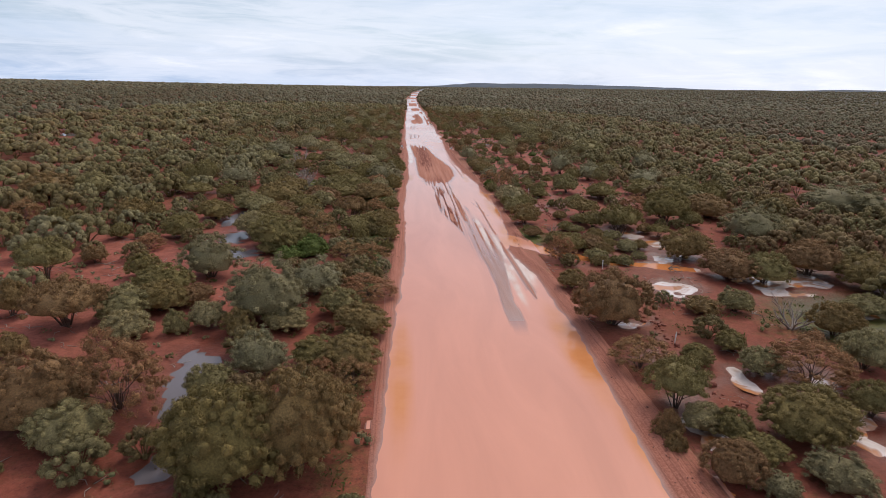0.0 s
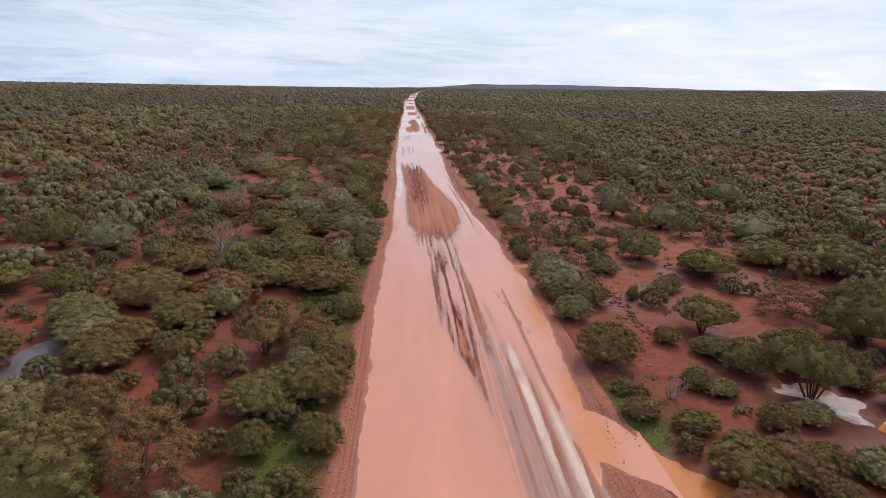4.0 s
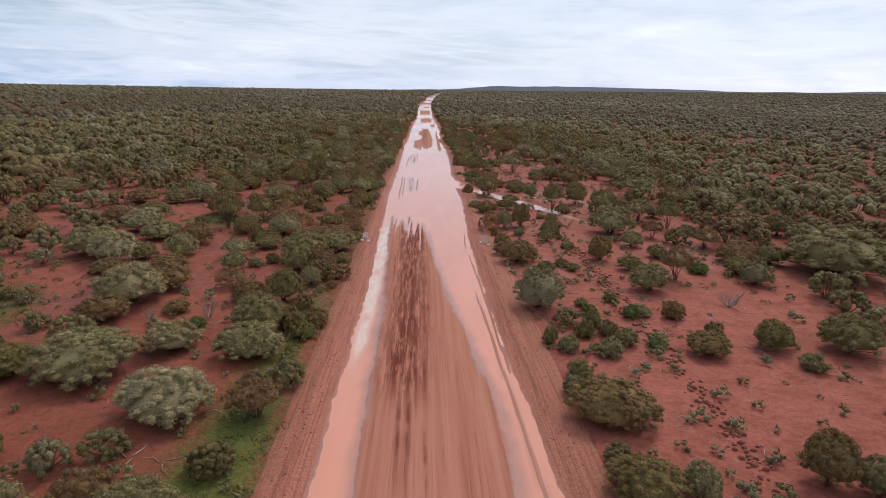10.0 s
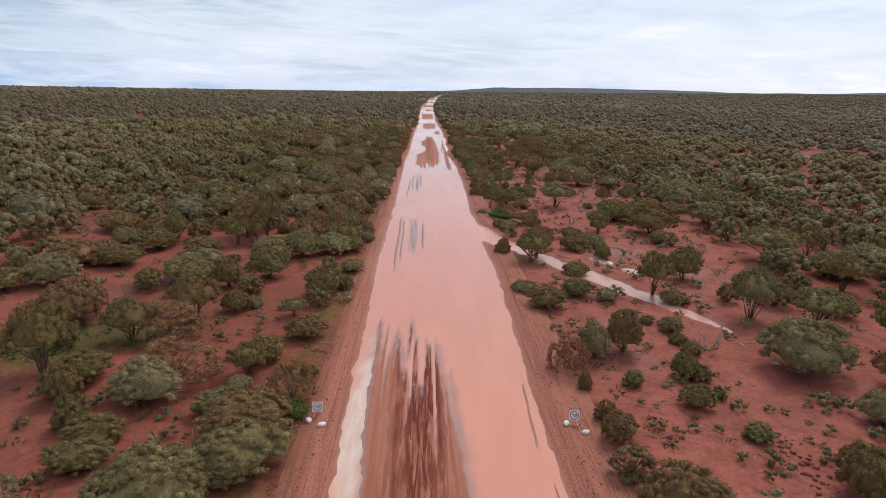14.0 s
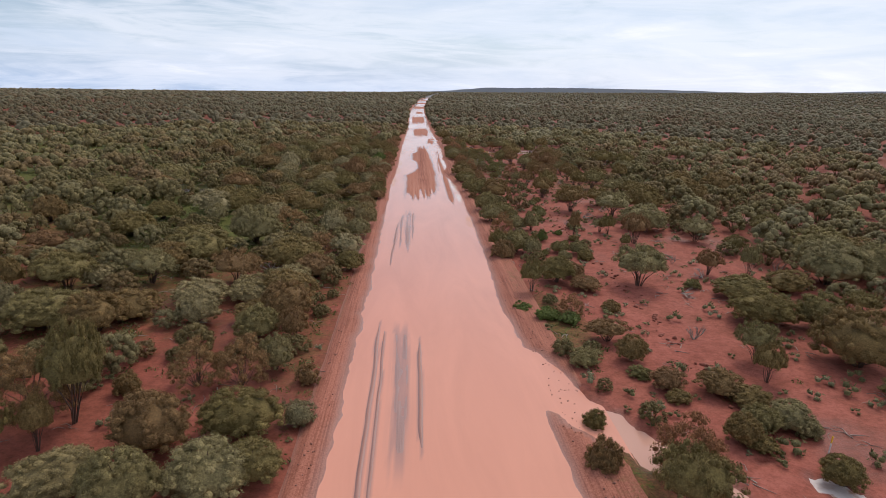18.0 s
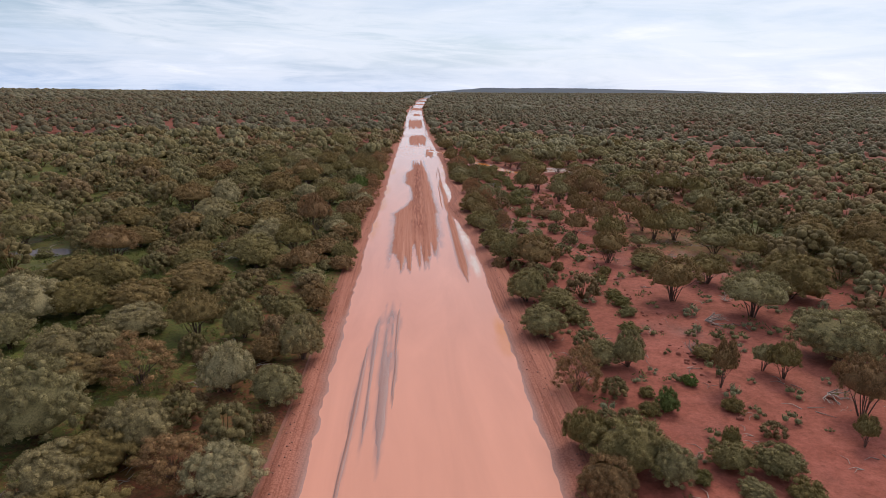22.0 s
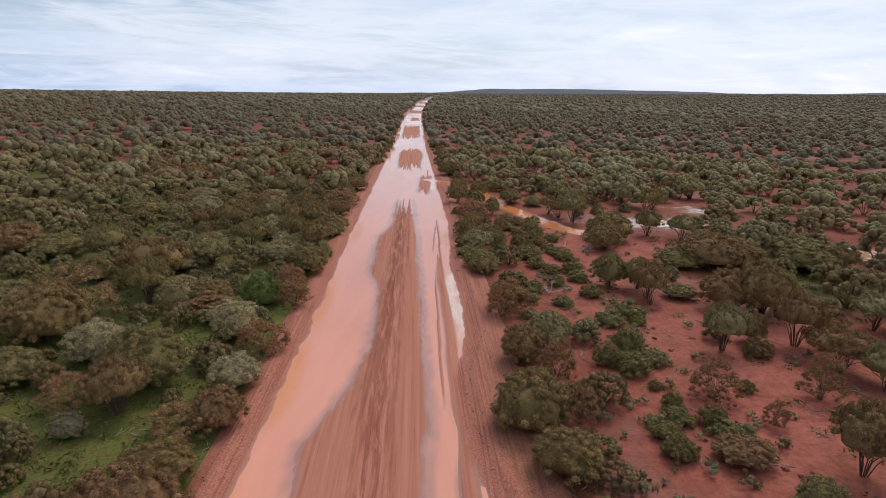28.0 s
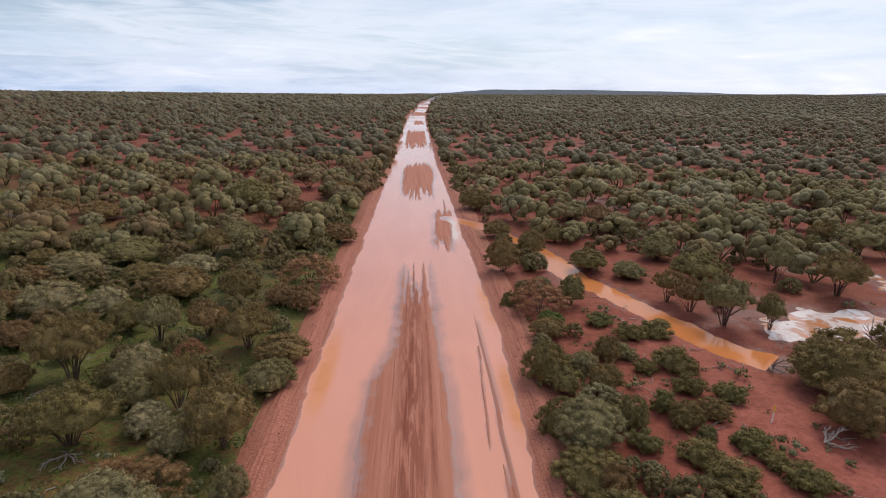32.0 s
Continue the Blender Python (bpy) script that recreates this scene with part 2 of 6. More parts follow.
def road_height(x, y):
    """Height of the road's surface, its shoulders and mud banks."""
    left = along(LEFT, y) + (field(y, y * 0 + 3.3, 3.2, 5) - 0.5) * 0.5 + (field(y, y * 0, 0.9, 9, 2) - 0.5) * 0.25
    right = along(RIGHT, y) + (field(y, y * 0 + 7.7, 3.2, 6) - 0.5) * 0.5 + (field(y, y * 0 + 5, 0.9, 8, 2) - 0.5) * 0.25
    inside = np.minimum(x - left, right - x)
    z = LEVEL + np.where(inside > 0, -np.minimum(0.30, 0.16 * inside), np.minimum(0.17, -0.16 * inside))
    # graded windrow on each shoulder
    outer = np.maximum(left - x, x - right)
    z = z + 0.11 * np.exp(-((outer - 1.25) / 0.28) ** 2) * (0.6 + 0.8 * field(x, y, 0.7, 12))
    z = z + (field(x, y, 0.45, 3, 2) - 0.5) * 0.035 * (outer > -0.2)
    ruts = np.zeros_like(x)
    for pitch, amp, seed in ((1.05, 0.030, 21), (0.50, 0.034, 22), (0.28, 0.022, 23)):
        ruts += amp * (field(x, y / 26, pitch, seed, 1) - 0.5) * 2
    # long thin streaks that wheels drag out of the mud
    drag = x + 0.25 * (field(x * 0, y, 30.0, 27, 2) - 0.5)
    streak = 0.26 * field(drag, y / 45, 0.46, 24, 1) + 0.56 * field(drag, y / 40, 0.24, 25, 1) + 0.18 * field(x, y / 5, 0.20, 26, 2)
    for rows in BANKS:
        ys = [r[0] for r in rows]
        wob = (field(x * 0, y, 4.0, 31) - 0.5) * 0.45 + (field(x, y, 1.1, 32, 2) - 0.5) * 0.35
        west = np.interp(y, ys, [r[1] for r in rows]) + wob
        east = np.interp(y, ys, [r[2] for r in rows]) - wob * 0.7
        south, north = y - ys[0], ys[-1] - y
        d = np.minimum(x - west, east - x)
        top = 0.05 * np.clip(d, -3, 1.0) + 0.012 * np.clip(d, 0, 3)
        low = 0.012 if rows is BANK_4 else 0.0
        bank = LEVEL + top - low + ruts * np.clip(0.25 + d * 0.3, 0.15, 0.55) + (field(x, y, 0.35, 41, 2) - 0.5) * 0.02
        a, b = COMBED.get(rows, (0.3 * (ys[-1] - ys[0]), 0.3 * (ys[-1] - ys[0])))
        whole = np.clip(np.minimum(south / a, north / b), -0.2, 1.0)
        comb = LEVEL + 0.30 * (streak - 0.70 + 0.52 * whole) - 0.08 * ease(0.30, -0.02, whole)
        bank = np.where(whole < 1.0, np.minimum(bank + 0.01, comb), bank)
        z = np.where((south > -1) & (north > -1), np.maximum(z, np.where(d > -1.2, bank, -1)), z)
    # wet flats cut by wheel tracks
    for rows in (SOUTH_FLAT, BANK_2, STREAKS):
        ys = [r[0] for r in rows]
        wob = (field(x * 0, y, 5.0, 33) - 0.5) * 0.4
        d = np.minimum(x - np.interp(y, ys, [r[1] for r in rows]) + wob, np.interp(y, ys, [r[2] for r in rows]) - x + wob)
        d = np.minimum(d, np.minimum(y - ys[0], ys[-1] - y) * 0.05)
        broken = np.ones_like(x) if rows is STREAKS else ease(58, 72, y) if rows is SOUTH_FLAT else 0.55 + 0.4 * ease(222, 234, y)
        solid = 0.016 + (field(x, y / 5, 0.6, 42, 2) - 0.5) * 0.022
        flat = LEVEL + np.minimum(0.06 * d, solid * (1 - broken) + broken * np.minimum(0.030, 0.22 * (streak - (0.60 if rows is STREAKS else 0.50))))
        flat = flat - 0.08 * ease(0.30, -0.3, d)
        z = np.where(d > -0.3, np.maximum(z, flat), z)
    for y0, y1, x0, x1, half in SPITS:
        k = (y - y0) / (y1 - y0)
        mid = x0 + (x1 - x0) * k + (field(y, y * 0 + y0, 6.0, 51) - 0.5) * 0.25
        width = half * np.clip(np.minimum(k, 1 - k) * 6, 0, 1)
        spit = LEVEL + 0.07 - 0.07 * np.abs(x - mid) / np.maximum(width, 1e-3)
        z = np.where((k > 0) & (k < 1), np.maximum(z, spit), z)
    return z


# pools in the bush: x, y, radius across, radius along, turn in degrees, muddiness
WEST_POOLS = ((-12.7, 35.2, 1.2, 3.4, 10, 0.15), (-12.4, 30.8, 0.6, 1.8, 12, 0.15), (-11.1, 26.0, 1.0, 1.6, -20, 0.15), (-22.3, 78.0, 1.0, 1.6, 0, 0.2), (-21.8, 82.0, 1.2, 2.8, 12, 0.2), (-19.4, 70.5, 1.5, 2.2, 0, 0.2), (-18.4, 63.5, 2.8, 1.5, 8, 0.2))
EAST_POOLS = ((25.4, 27.4, 0.6, 1.4, 20, 0.5), (26.6, 31.0, 0.7, 1.3, -15, 0.5), (18.2, 44.6, 1.3, 0.9, 20, 0.5), (22.4, 35.5, 0.7, 1.6, 0, 0.5), (15.2, 24.0, 1.1, 1.1, 0, 0.95), (24.6, 209.6, 0.8, 1.9, 35, 0.5), (26.6, 206.2, 0.7, 1.0, 0, 0.5))
POND = ((35.5, 367.8, 3.0, 2.0, 0, 0.5), (41.5, 370.5, 4.2, 2.4, 8, 0.5), (48.0, 372.0, 4.0, 2.4, 0, 0.5), (52.0, 380.0, 3.0, 3.0, 0, 0.4))
FAR_POOLS = ((60.0, 354.0, 5.0, 3.0, 0, 0.3), (-45.0, 295.5, 3.8, 2.2, 0, 0.15), (-33.5, 291.0, 2.4, 1.4, 0, 0.2), (-15.8, 295.5, 2.0, 1.0, 0, 0.2), (-11.4, 293.5, 1.6, 0.8, 0, 0.2), (-98.0, 190.0, 5.0, 6.0, 0, 0.1), (-101.0, 204.0, 4.0, 5.0, 0, 0.1), (78.0, 545.0, 5.0, 7.0, 0, 0.2), (97.0, 567.0, 5.0, 8.0, 0, 0.2), (99.0, 540.0, 5.0, 9.0, 0, 0.2), (141.0, 590.0, 6.0, 9.0, 0, 0.2), (122.0, 544.0, 4.0, 7.0, 0, 0.2))
POOLS = WEST_POOLS + EAST_POOLS + POND + FAR_POOLS
# half-drowned hollows full of broken puddles: x, y, radius across, radius along
BOGGY = ((29.0, 68.0, 4.0, 10.0), (25.2, 55.0, 3.0, 4.0), (39.0, 57.0, 6.5, 6.0), (38.5, 47.5, 3.0, 4.5), (27.2, 30.5, 3.2, 6.0), (17.2, 30.5, 1.3, 4.0), (40.5, 370.0, 8.5, 3.8))
# ground left dark by soaking: x, y, radius across, radius along
DAMP = ((-13, 30, 7, 11), (-20, 67, 5, 9), (-21.5, 80, 4, 6), (29, 66, 7, 13), (39, 54, 9, 10), (27, 31, 6, 9), (40, 370, 11, 6), (-14, 294, 8, 4), (-40, 294, 10, 5))
# side channels that drain the road: points x, y and half width
CHANNELS = (
    ((13.4, 103.4, 0.55), (15.4, 104.2, 0.40), (17.4, 105.4, 0.30), (18.8, 107.0, 0.60), (19.6, 109.0, 0.2), (19.9, 110.0, -0.3)),
    ((12.5, 73.0, 1.5), (14.5, 69.5, 1.3), (17.0, 66.5, 1.0), (20.0, 64.2, 0.8), (23.5, 62.5, 0.8), (27.0, 61.5, 0.8), (31.0, 60.5, 0.7)),
    ((11.0, 224.0, 2.4), (13.2, 219.5, 1.5), (16.0, 214.2, 1.2), (19.0, 208.8, 1.1), (21.5, 204.6, 1.3), (24.6, 199.2, 1.0), (27.1, 194.6, 0.75), (28.9, 190.6, 0.25), (30.0, 188.2, -0.3)),
    ((11.0, 408.0, 1.2), (14.0, 404.8, 1.0), (17.0, 399.5, 0.8), (19.6, 393.5, 1.3), (20.8, 387.0, 1.4), (21.8, 381.0, 1.2), (23.8, 376.0, 1.2), (25.8, 371.0, 1.1), (27.0, 367.2, 1.1), (28.2, 364.6, 1.3), (30.0, 362.8, 1.5)),
)
MUDDY = (0.7, 0.95, 0.55, 1.0)


def channel_depth(x, y):
    d = np.full(np.shape(x), 9.0)
    for pts in CHANNELS:
        for (ax, ay, aw), (bx, by, bw) in zip(pts, pts[1:]):
            ux, uy = bx - ax, by - ay
            k = np.clip(((x - ax) * ux + (y - ay) * uy) / (ux * ux + uy * uy), 0, 1)
            d = np.minimum(d, np.hypot(x - ax - k * ux, y - ay - k * uy) - (aw + (bw - aw) * k))
    return d


def ground_height(x, y):
    z = 0.04 + (field(x, y, 9.0, 61) - 0.5) * 0.16 + (field(x, y, 1.6, 62) - 0.5) * 0.10
    for px, py, rx, ry, turn, _ in POOLS:
        c, s = math.cos(radians(turn)), math.sin(radians(turn))
        u, v = (x - px) * c + (y - py) * s, -(x - px) * s + (y - py) * c
        rough = 1 + 1.6 * (field(x, y, 2.0, 64) - 0.5) + 1.3 * (field(x, y, 0.9, 68, 2) - 0.5)
        z = z - 0.22 * np.exp(-(((u / rx) ** 2 + (v / ry) ** 2) * rough * rough) ** 2 * 0.9)
    bog = patches(BOGGY, x, y)
    z = z + bog * ((field(x, y, 3.2, 66, 4) - 0.5) * 0.48 - 0.14)
    z = z - 0.26 * ease(0.7, -0.5, channel_depth(x, y) + (field(x, y, 1.4, 63) - 0.5) * 0.9)
    # the road's cut through the bush
    mid = np.minimum(x - bend(y) + 1.0, 15.0 - x + bend(y))
    z = np.where(mid > 0, np.minimum(z, LEVEL + 0.02 - 0.5 * ease(0.0, 0.9, mid)), z)
    return z + land(x, y)


BARE = ((25, 348, 5, 26), (34, 350, 6, 10), (32, 150, 20, 55), (31, 235, 17, 55), (34, 300, 14, 40), (36, 325, 12, 14), (-27, 58, 15, 22), (-30, 40, 8, 12), (26, 120, 10, 22))
THIN = ((-22, 165, 16, 24), (-10, 213, 9, 13), (20, 180, 10, 40), (-40, 195, 20, 30))
LUSH = ((15.2, 211.5, 2.0, 3.5), (16.3, 230.5, 2.4, 4.0), (-16.2, 186.5, 4.0, 2.6), (-16.5, 111.5, 2.5, 2.0), (-2.4, 111.5, 1.6, 2.5), (-7.5, 319, 5, 5), (-19, 290, 16, 60), (-75, 330, 50, 120), (-10.6, 332.6, 5, 5), (-14, 320, 26, 40), (-14, 108, 5, 7), (-20, 185, 5, 5), (-25, 365, 26, 40), (16, 232, 3, 8), (45, 305, 18, 22), (-32, 280, 18, 24), (44, 345, 10, 14), (-30, 150, 6, 8), (70, 215, 12, 10), (40, 45, 10, 8), (15, 73, 3, 4), (-4, 100, 2.5, 50), (-4, 420, 3, 60))


def patches(table, x, y):
    m = np.zeros(np.shape(x))
    for px, py, rx, ry in table:
        m = np.maximum(m, np.exp(-(((x - px) / rx) ** 2 + ((y - py) / ry) ** 2) ** 2 * 0.8))
    return m


def mesh_from(name, verts, faces, smooth=False):
    """A mesh from arrays of places and of triangles or quads."""
    me = bpy.data.meshes.new(name)
    verts, faces = np.asarray(verts, dtype=np.float32), np.asarray(faces, dtype=np.int32)
    n, k = faces.shape
    me.vertices.add(len(verts))
    me.vertices.foreach_set("co", verts.ravel())
    me.loops.add(n * k)
    me.loops.foreach_set("vertex_index", faces.ravel())
    me.polygons.add(n)
    me.polygons.foreach_set("loop_start", np.arange(0, n * k, k, dtype=np.int32))
    me.polygons.foreach_set("loop_total", np.full(n, k, dtype=np.int32))
    me.polygons.foreach_set("use_smooth", np.full(n, smooth))
    me.update(calc_edges=True)
    return me


def float_layer(me, name, values):
    layer = me.attributes.new(name, "FLOAT", "POINT")
    layer.data.foreach_set("value", np.asarray(values, dtype=np.float32))


def sheet(xs, ys):
    gx, gy = np.meshgrid(xs, ys)
    nx, ny = len(xs), len(ys)
    i = (np.arange(ny - 1)[:, None] * nx + np.arange(nx - 1)[None, :]).ravel()
    return gx.ravel(), gy.ravel(), np.stack([i, i + 1, i + nx + 1, i + nx], 1)


# ---- materials ----
def surface(name):
    m = bpy.data.materials.new(name)
    nt = tree_of(m)
    bsdf = nt.nodes.new("ShaderNodeBsdfPrincipled")
    o = nt.nodes.new("ShaderNodeOutputMaterial")
    wire(nt, bsdf.outputs[0], o.inputs[0])
    pos = nt.nodes.new("ShaderNodeNewGeometry").outputs["Position"]
    return m, nt, bsdf, pos


def layer(nt, name):
    n = nt.nodes.new("ShaderNodeAttribute")
    n.attribute_name = name
    return n.outputs["Fac"]


def relief(nt, bsdf, height, strength, distance=0.05):
    b = nt.nodes.new("ShaderNodeBump")
    b.inputs["Strength"].default_value, b.inputs["Distance"].default_value = strength, distance
    wire(nt, height, b.inputs["Height"])
    wire(nt, b.outputs[0], bsdf.inputs["Normal"])


def broken_water():
    """Shallow puddles, ochre where stirred; the pale tones paint in the bright sky's reflection."""
    m, nt, bsdf, pos = surface("broken_puddle_water")
    stir = noise_tex(nt, pos, 0.42, 4, 0.6, 0.6)
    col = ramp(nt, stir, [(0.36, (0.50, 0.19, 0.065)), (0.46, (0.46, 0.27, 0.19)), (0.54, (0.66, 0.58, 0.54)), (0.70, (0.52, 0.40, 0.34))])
    wire(nt, col, bsdf.inputs["Base Color"])
    bsdf.inputs["IOR"].default_value = 1.33
    bsdf.inputs["Roughness"].default_value = 0.06
    relief(nt, bsdf, noise_tex(nt, pos, 3.0, 2, 0.5), 0.02, 0.05)
    return m


def earth_material():
    m, nt, bsdf, pos = surface("red_earth")
    big = noise_tex(nt, pos, 0.07, 5, 0.6)
    mid = noise_tex(nt, pos, 0.6, 5, 0.65)
    fine = noise_tex(nt, pos, 6.0, 4, 0.7)
    soil = ramp(nt, mid, [(0.25, (0.170, 0.044, 0.027)), (0.55, (0.250, 0.070, 0.045)), (0.8, (0.305, 0.098, 0.066))])
    soil = mix_rgb(nt, ramp(nt, big, [(0.4, 0.0), (0.7, 0.55)]), soil, (0.185, 0.075, 0.040))
    soil = mix_rgb(nt, ramp(nt, fine, [(0.55, 0.0), (0.70, 0.75)]), soil, (0.090, 0.040, 0.024))
    soil = mix_rgb(nt, math_node(nt, "MULTIPLY", layer(nt, "dry"), ramp(nt, mid, [(0.30, 0.25), (0.62, 1.0)])), soil, (0.370, 0.122, 0.088))
    speck = noise_tex(nt, pos, 2.6, 6, 0.8)
    soil = mix_rgb(nt, 1.0, soil, ramp(nt, speck, [(0.30, (0.62, 0.58, 0.56)), (0.52, (1.0, 1.0, 1.0)), (0.72, (1.18, 1.2, 1.22))]), "MULTIPLY")
    herb = math_node(nt, "ADD", layer(nt, "herb"), math_node(nt, "MULTIPLY", math_node(nt, "SUBTRACT", noise_tex(nt, pos, 0.9, 8, 0.78), 0.5), 2.0))
    green = ramp(nt, noise_tex(nt, pos, 3.0, 4, 0.7), [(0.3, (0.062, 0.054, 0.016)), (0.7, (0.122, 0.106, 0.030))])
    cover = ramp(nt, herb, [(0.45, 0.0), (0.75, 0.5), (1.2, 0.75)])
    col = mix_rgb(nt, cover, soil, green)
    bright = ramp(nt, math_node(nt, "ADD", layer(nt, "herb"), math_node(nt, "MULTIPLY", math_node(nt, "SUBTRACT", noise_tex(nt, pos, 1.6, 9, 0.82), 0.5), 3.0)), [(0.95, 0.0), (1.5, 0.75)])
    col = mix_rgb(nt, bright, col, (0.088, 0.112, 0.024))
    tuft = noise_tex(nt, pos, 4.5, 7, 0.85)
    col = mix_rgb(nt, ramp(nt, layer(nt, "herb"), [(0.35, 0.0), (0.7, 1.0)]), col, mix_rgb(nt, 1.0, col, ramp(nt, tuft, [(0.34, (0.42, 0.42, 0.42)), (0.5, (1.0, 1.0, 1.0)), (0.66, (1.5, 1.45, 1.3))]), "MULTIPLY"))
    col = mix_rgb(nt, layer(nt, "scrub"), col, mix_rgb(nt, noise_tex(nt, pos, 0.02, 6, 0.8), (0.040, 0.042, 0.024), (0.085, 0.078, 0.045)))
    col = mix_rgb(nt, math_node(nt, "MULTIPLY", layer(nt, "wet"), 0.85), col, mix_rgb(nt, 1.0, col, (0.62, 0.53, 0.50), "MULTIPLY"))
    wire(nt, col, bsdf.inputs["Base Color"])
    wire(nt, ramp(nt, layer(nt, "wet"), [(0.0, 0.9), (1.0, 0.35)]), bsdf.inputs["Roughness"])
    bsdf.inputs["Specular IOR Level"].default_value = 0.15
    relief(nt, bsdf, math_node(nt, "ADD", mid, math_node(nt, "MULTIPLY", fine, 0.5)), 0.6, 0.12)
    return m


def road_material():
    m, nt, bsdf, pos = surface("wet_clay_road")
    lines = noise_tex(nt, stretched(nt, pos, (2.6, 0.035, 1)), 1.0, 6, 0.65, 0.2)
    thin = noise_tex(nt, stretched(nt, pos, (9.0, 0.11, 1)), 1.0, 4, 0.6, 0.3)
    grit = noise_tex(nt, pos, 9.0, 4, 0.75)
    patch = noise_tex(nt, stretched(nt, pos, (0.5, 0.12, 1)), 1.0, 5, 0.6)
    clay = ramp(nt, lines, [(0.26, (0.270, 0.094, 0.058)), (0.48, (0.380, 0.152, 0.098)), (0.74, (0.450, 0.205, 0.140))])
    clay = mix_rgb(nt, ramp(nt, thin, [(0.28, 0.5), (0.42, 0.0)]), clay, (0.150, 0.036, 0.018))
    clay = mix_rgb(nt, ramp(nt, grit, [(0.55, 0.0), (0.75, 0.5)]), clay, (0.30, 0.135, 0.080))
    red = math_node(nt, "MULTIPLY", layer(nt, "churn"), ramp(nt, noise_tex(nt, stretched(nt, pos, (3.6, 0.22, 1)), 1.0, 5, 0.7, 0.6), [(0.46, 1.0), (0.60, 0.0)]))
    clay = mix_rgb(nt, red, clay, (0.135, 0.026, 0.013))
    clay = mix_rgb(nt, layer(nt, "rut"), clay, (0.120, 0.024, 0.013))
    gravel = mix_rgb(nt, ramp(nt, grit, [(0.35, 0.0), (0.65, 1.0)]), (0.245, 0.084, 0.054), (0.420, 0.172, 0.118))
    gravel = mix_rgb(nt, ramp(nt, thin, [(0.36, 0.45), (0.52, 0.0)]), gravel, (0.120, 0.038, 0.022))
    col = mix_rgb(nt, layer(nt, "shoulder"), clay, gravel)
    moss = math_node(nt, "ADD", layer(nt, "verge"), math_node(nt, "MULTIPLY", math_node(nt, "SUBTRACT", noise_tex(nt, pos, 1.8, 6, 0.75), 0.5), 1.6))
    col = mix_rgb(nt, ramp(nt, moss, [(0.45, 0.0), (0.95, 0.8)]), col, mix_rgb(nt, noise_tex(nt, pos, 5.0, 4, 0.7), (0.085, 0.078, 0.022), (0.150, 0.120, 0.045)))
    wet = layer(nt, "wet")
    col = mix_rgb(nt, math_node(nt, "MULTIPLY", wet, 0.75), col, mix_rgb(nt, patch, (0.195, 0.108, 0.095), (0.310, 0.200, 0.180)))
    wire(nt, col, bsdf.inputs["Base Color"])
    wire(nt, ramp(nt, wet, [(0.0, 0.8), (0.6, 0.55), (1.0, 0.35)]), bsdf.inputs["Roughness"])
    wire(nt, ramp(nt, wet, [(0.0, 0.12), (1.0, 0.5)]), bsdf.inputs["Specular IOR Level"])
    relief(nt, bsdf, math_node(nt, "ADD", math_node(nt, "MULTIPLY", lines, 0.6), math_node(nt, "ADD", math_node(nt, "MULTIPLY", thin, 0.4), math_node(nt, "MULTIPLY", grit, 0.35))), 0.55, 0.06)
    return m


def water_material(name, mud, clear=0.0):
    m, nt, bsdf, pos = surface(name)
    drift = noise_tex(nt, stretched(nt, pos, (0.30, 0.05, 1)), 1.0, 5, 0.6, 0.8)
    col = mix_rgb(nt, ramp(nt, drift, [(0.3, 0.0), (0.7, 1.0)]), tuple(c * 0.93 for c in mud), tuple(min(1, c * 1.07) for c in mud))
    if not clear:
        ochre = mix_rgb(nt, noise_tex(nt, pos, 1.2, 3), (0.54, 0.185, 0.045), (0.62, 0.25, 0.085))
        col = mix_rgb(nt, layer(nt, "shallow"), col, ochre)
        streak = ramp(nt, noise_tex(nt, stretched(nt, pos, (3.2, 0.05, 1)), 1.0, 5, 0.65, 0.3), [(0.40, 0.0), (0.56, 1.0)])
        col = mix_rgb(nt, math_node(nt, "MULTIPLY", layer(nt, "silt"), streak), col, (0.275, 0.165, 0.150))
        col = mix_rgb(nt, math_node(nt, "MULTIPLY", layer(nt, "shoal"), 0.65), col, (0.300, 0.178, 0.158))
        # the pale layer paints reflected sky into the water's colour
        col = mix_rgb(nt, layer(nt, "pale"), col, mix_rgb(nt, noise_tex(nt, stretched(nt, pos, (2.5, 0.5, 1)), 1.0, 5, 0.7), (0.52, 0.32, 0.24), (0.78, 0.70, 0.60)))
    wire(nt, col, bsdf.inputs["Base Color"])
    bsdf.inputs["IOR"].default_value = 1.33
    bsdf.inputs["Specular IOR Level"].default_value = 0.4
    ruffle = noise_tex(nt, stretched(nt, pos, (0.06, 0.03, 1)), 1.0, 3, 0.5)
    wire(nt, ramp(nt, ruffle, [(0.35, 0.06), (0.65, 0.16)]), bsdf.inputs["Roughness"])
    waves = noise_tex(nt, stretched(nt, pos, (3.0, 5.0, 1), 25), 1.0, 3, 0.6, 0.4)
    relief(nt, bsdf, waves, 0.045 if not clear else 0.02, 0.05)
    return m


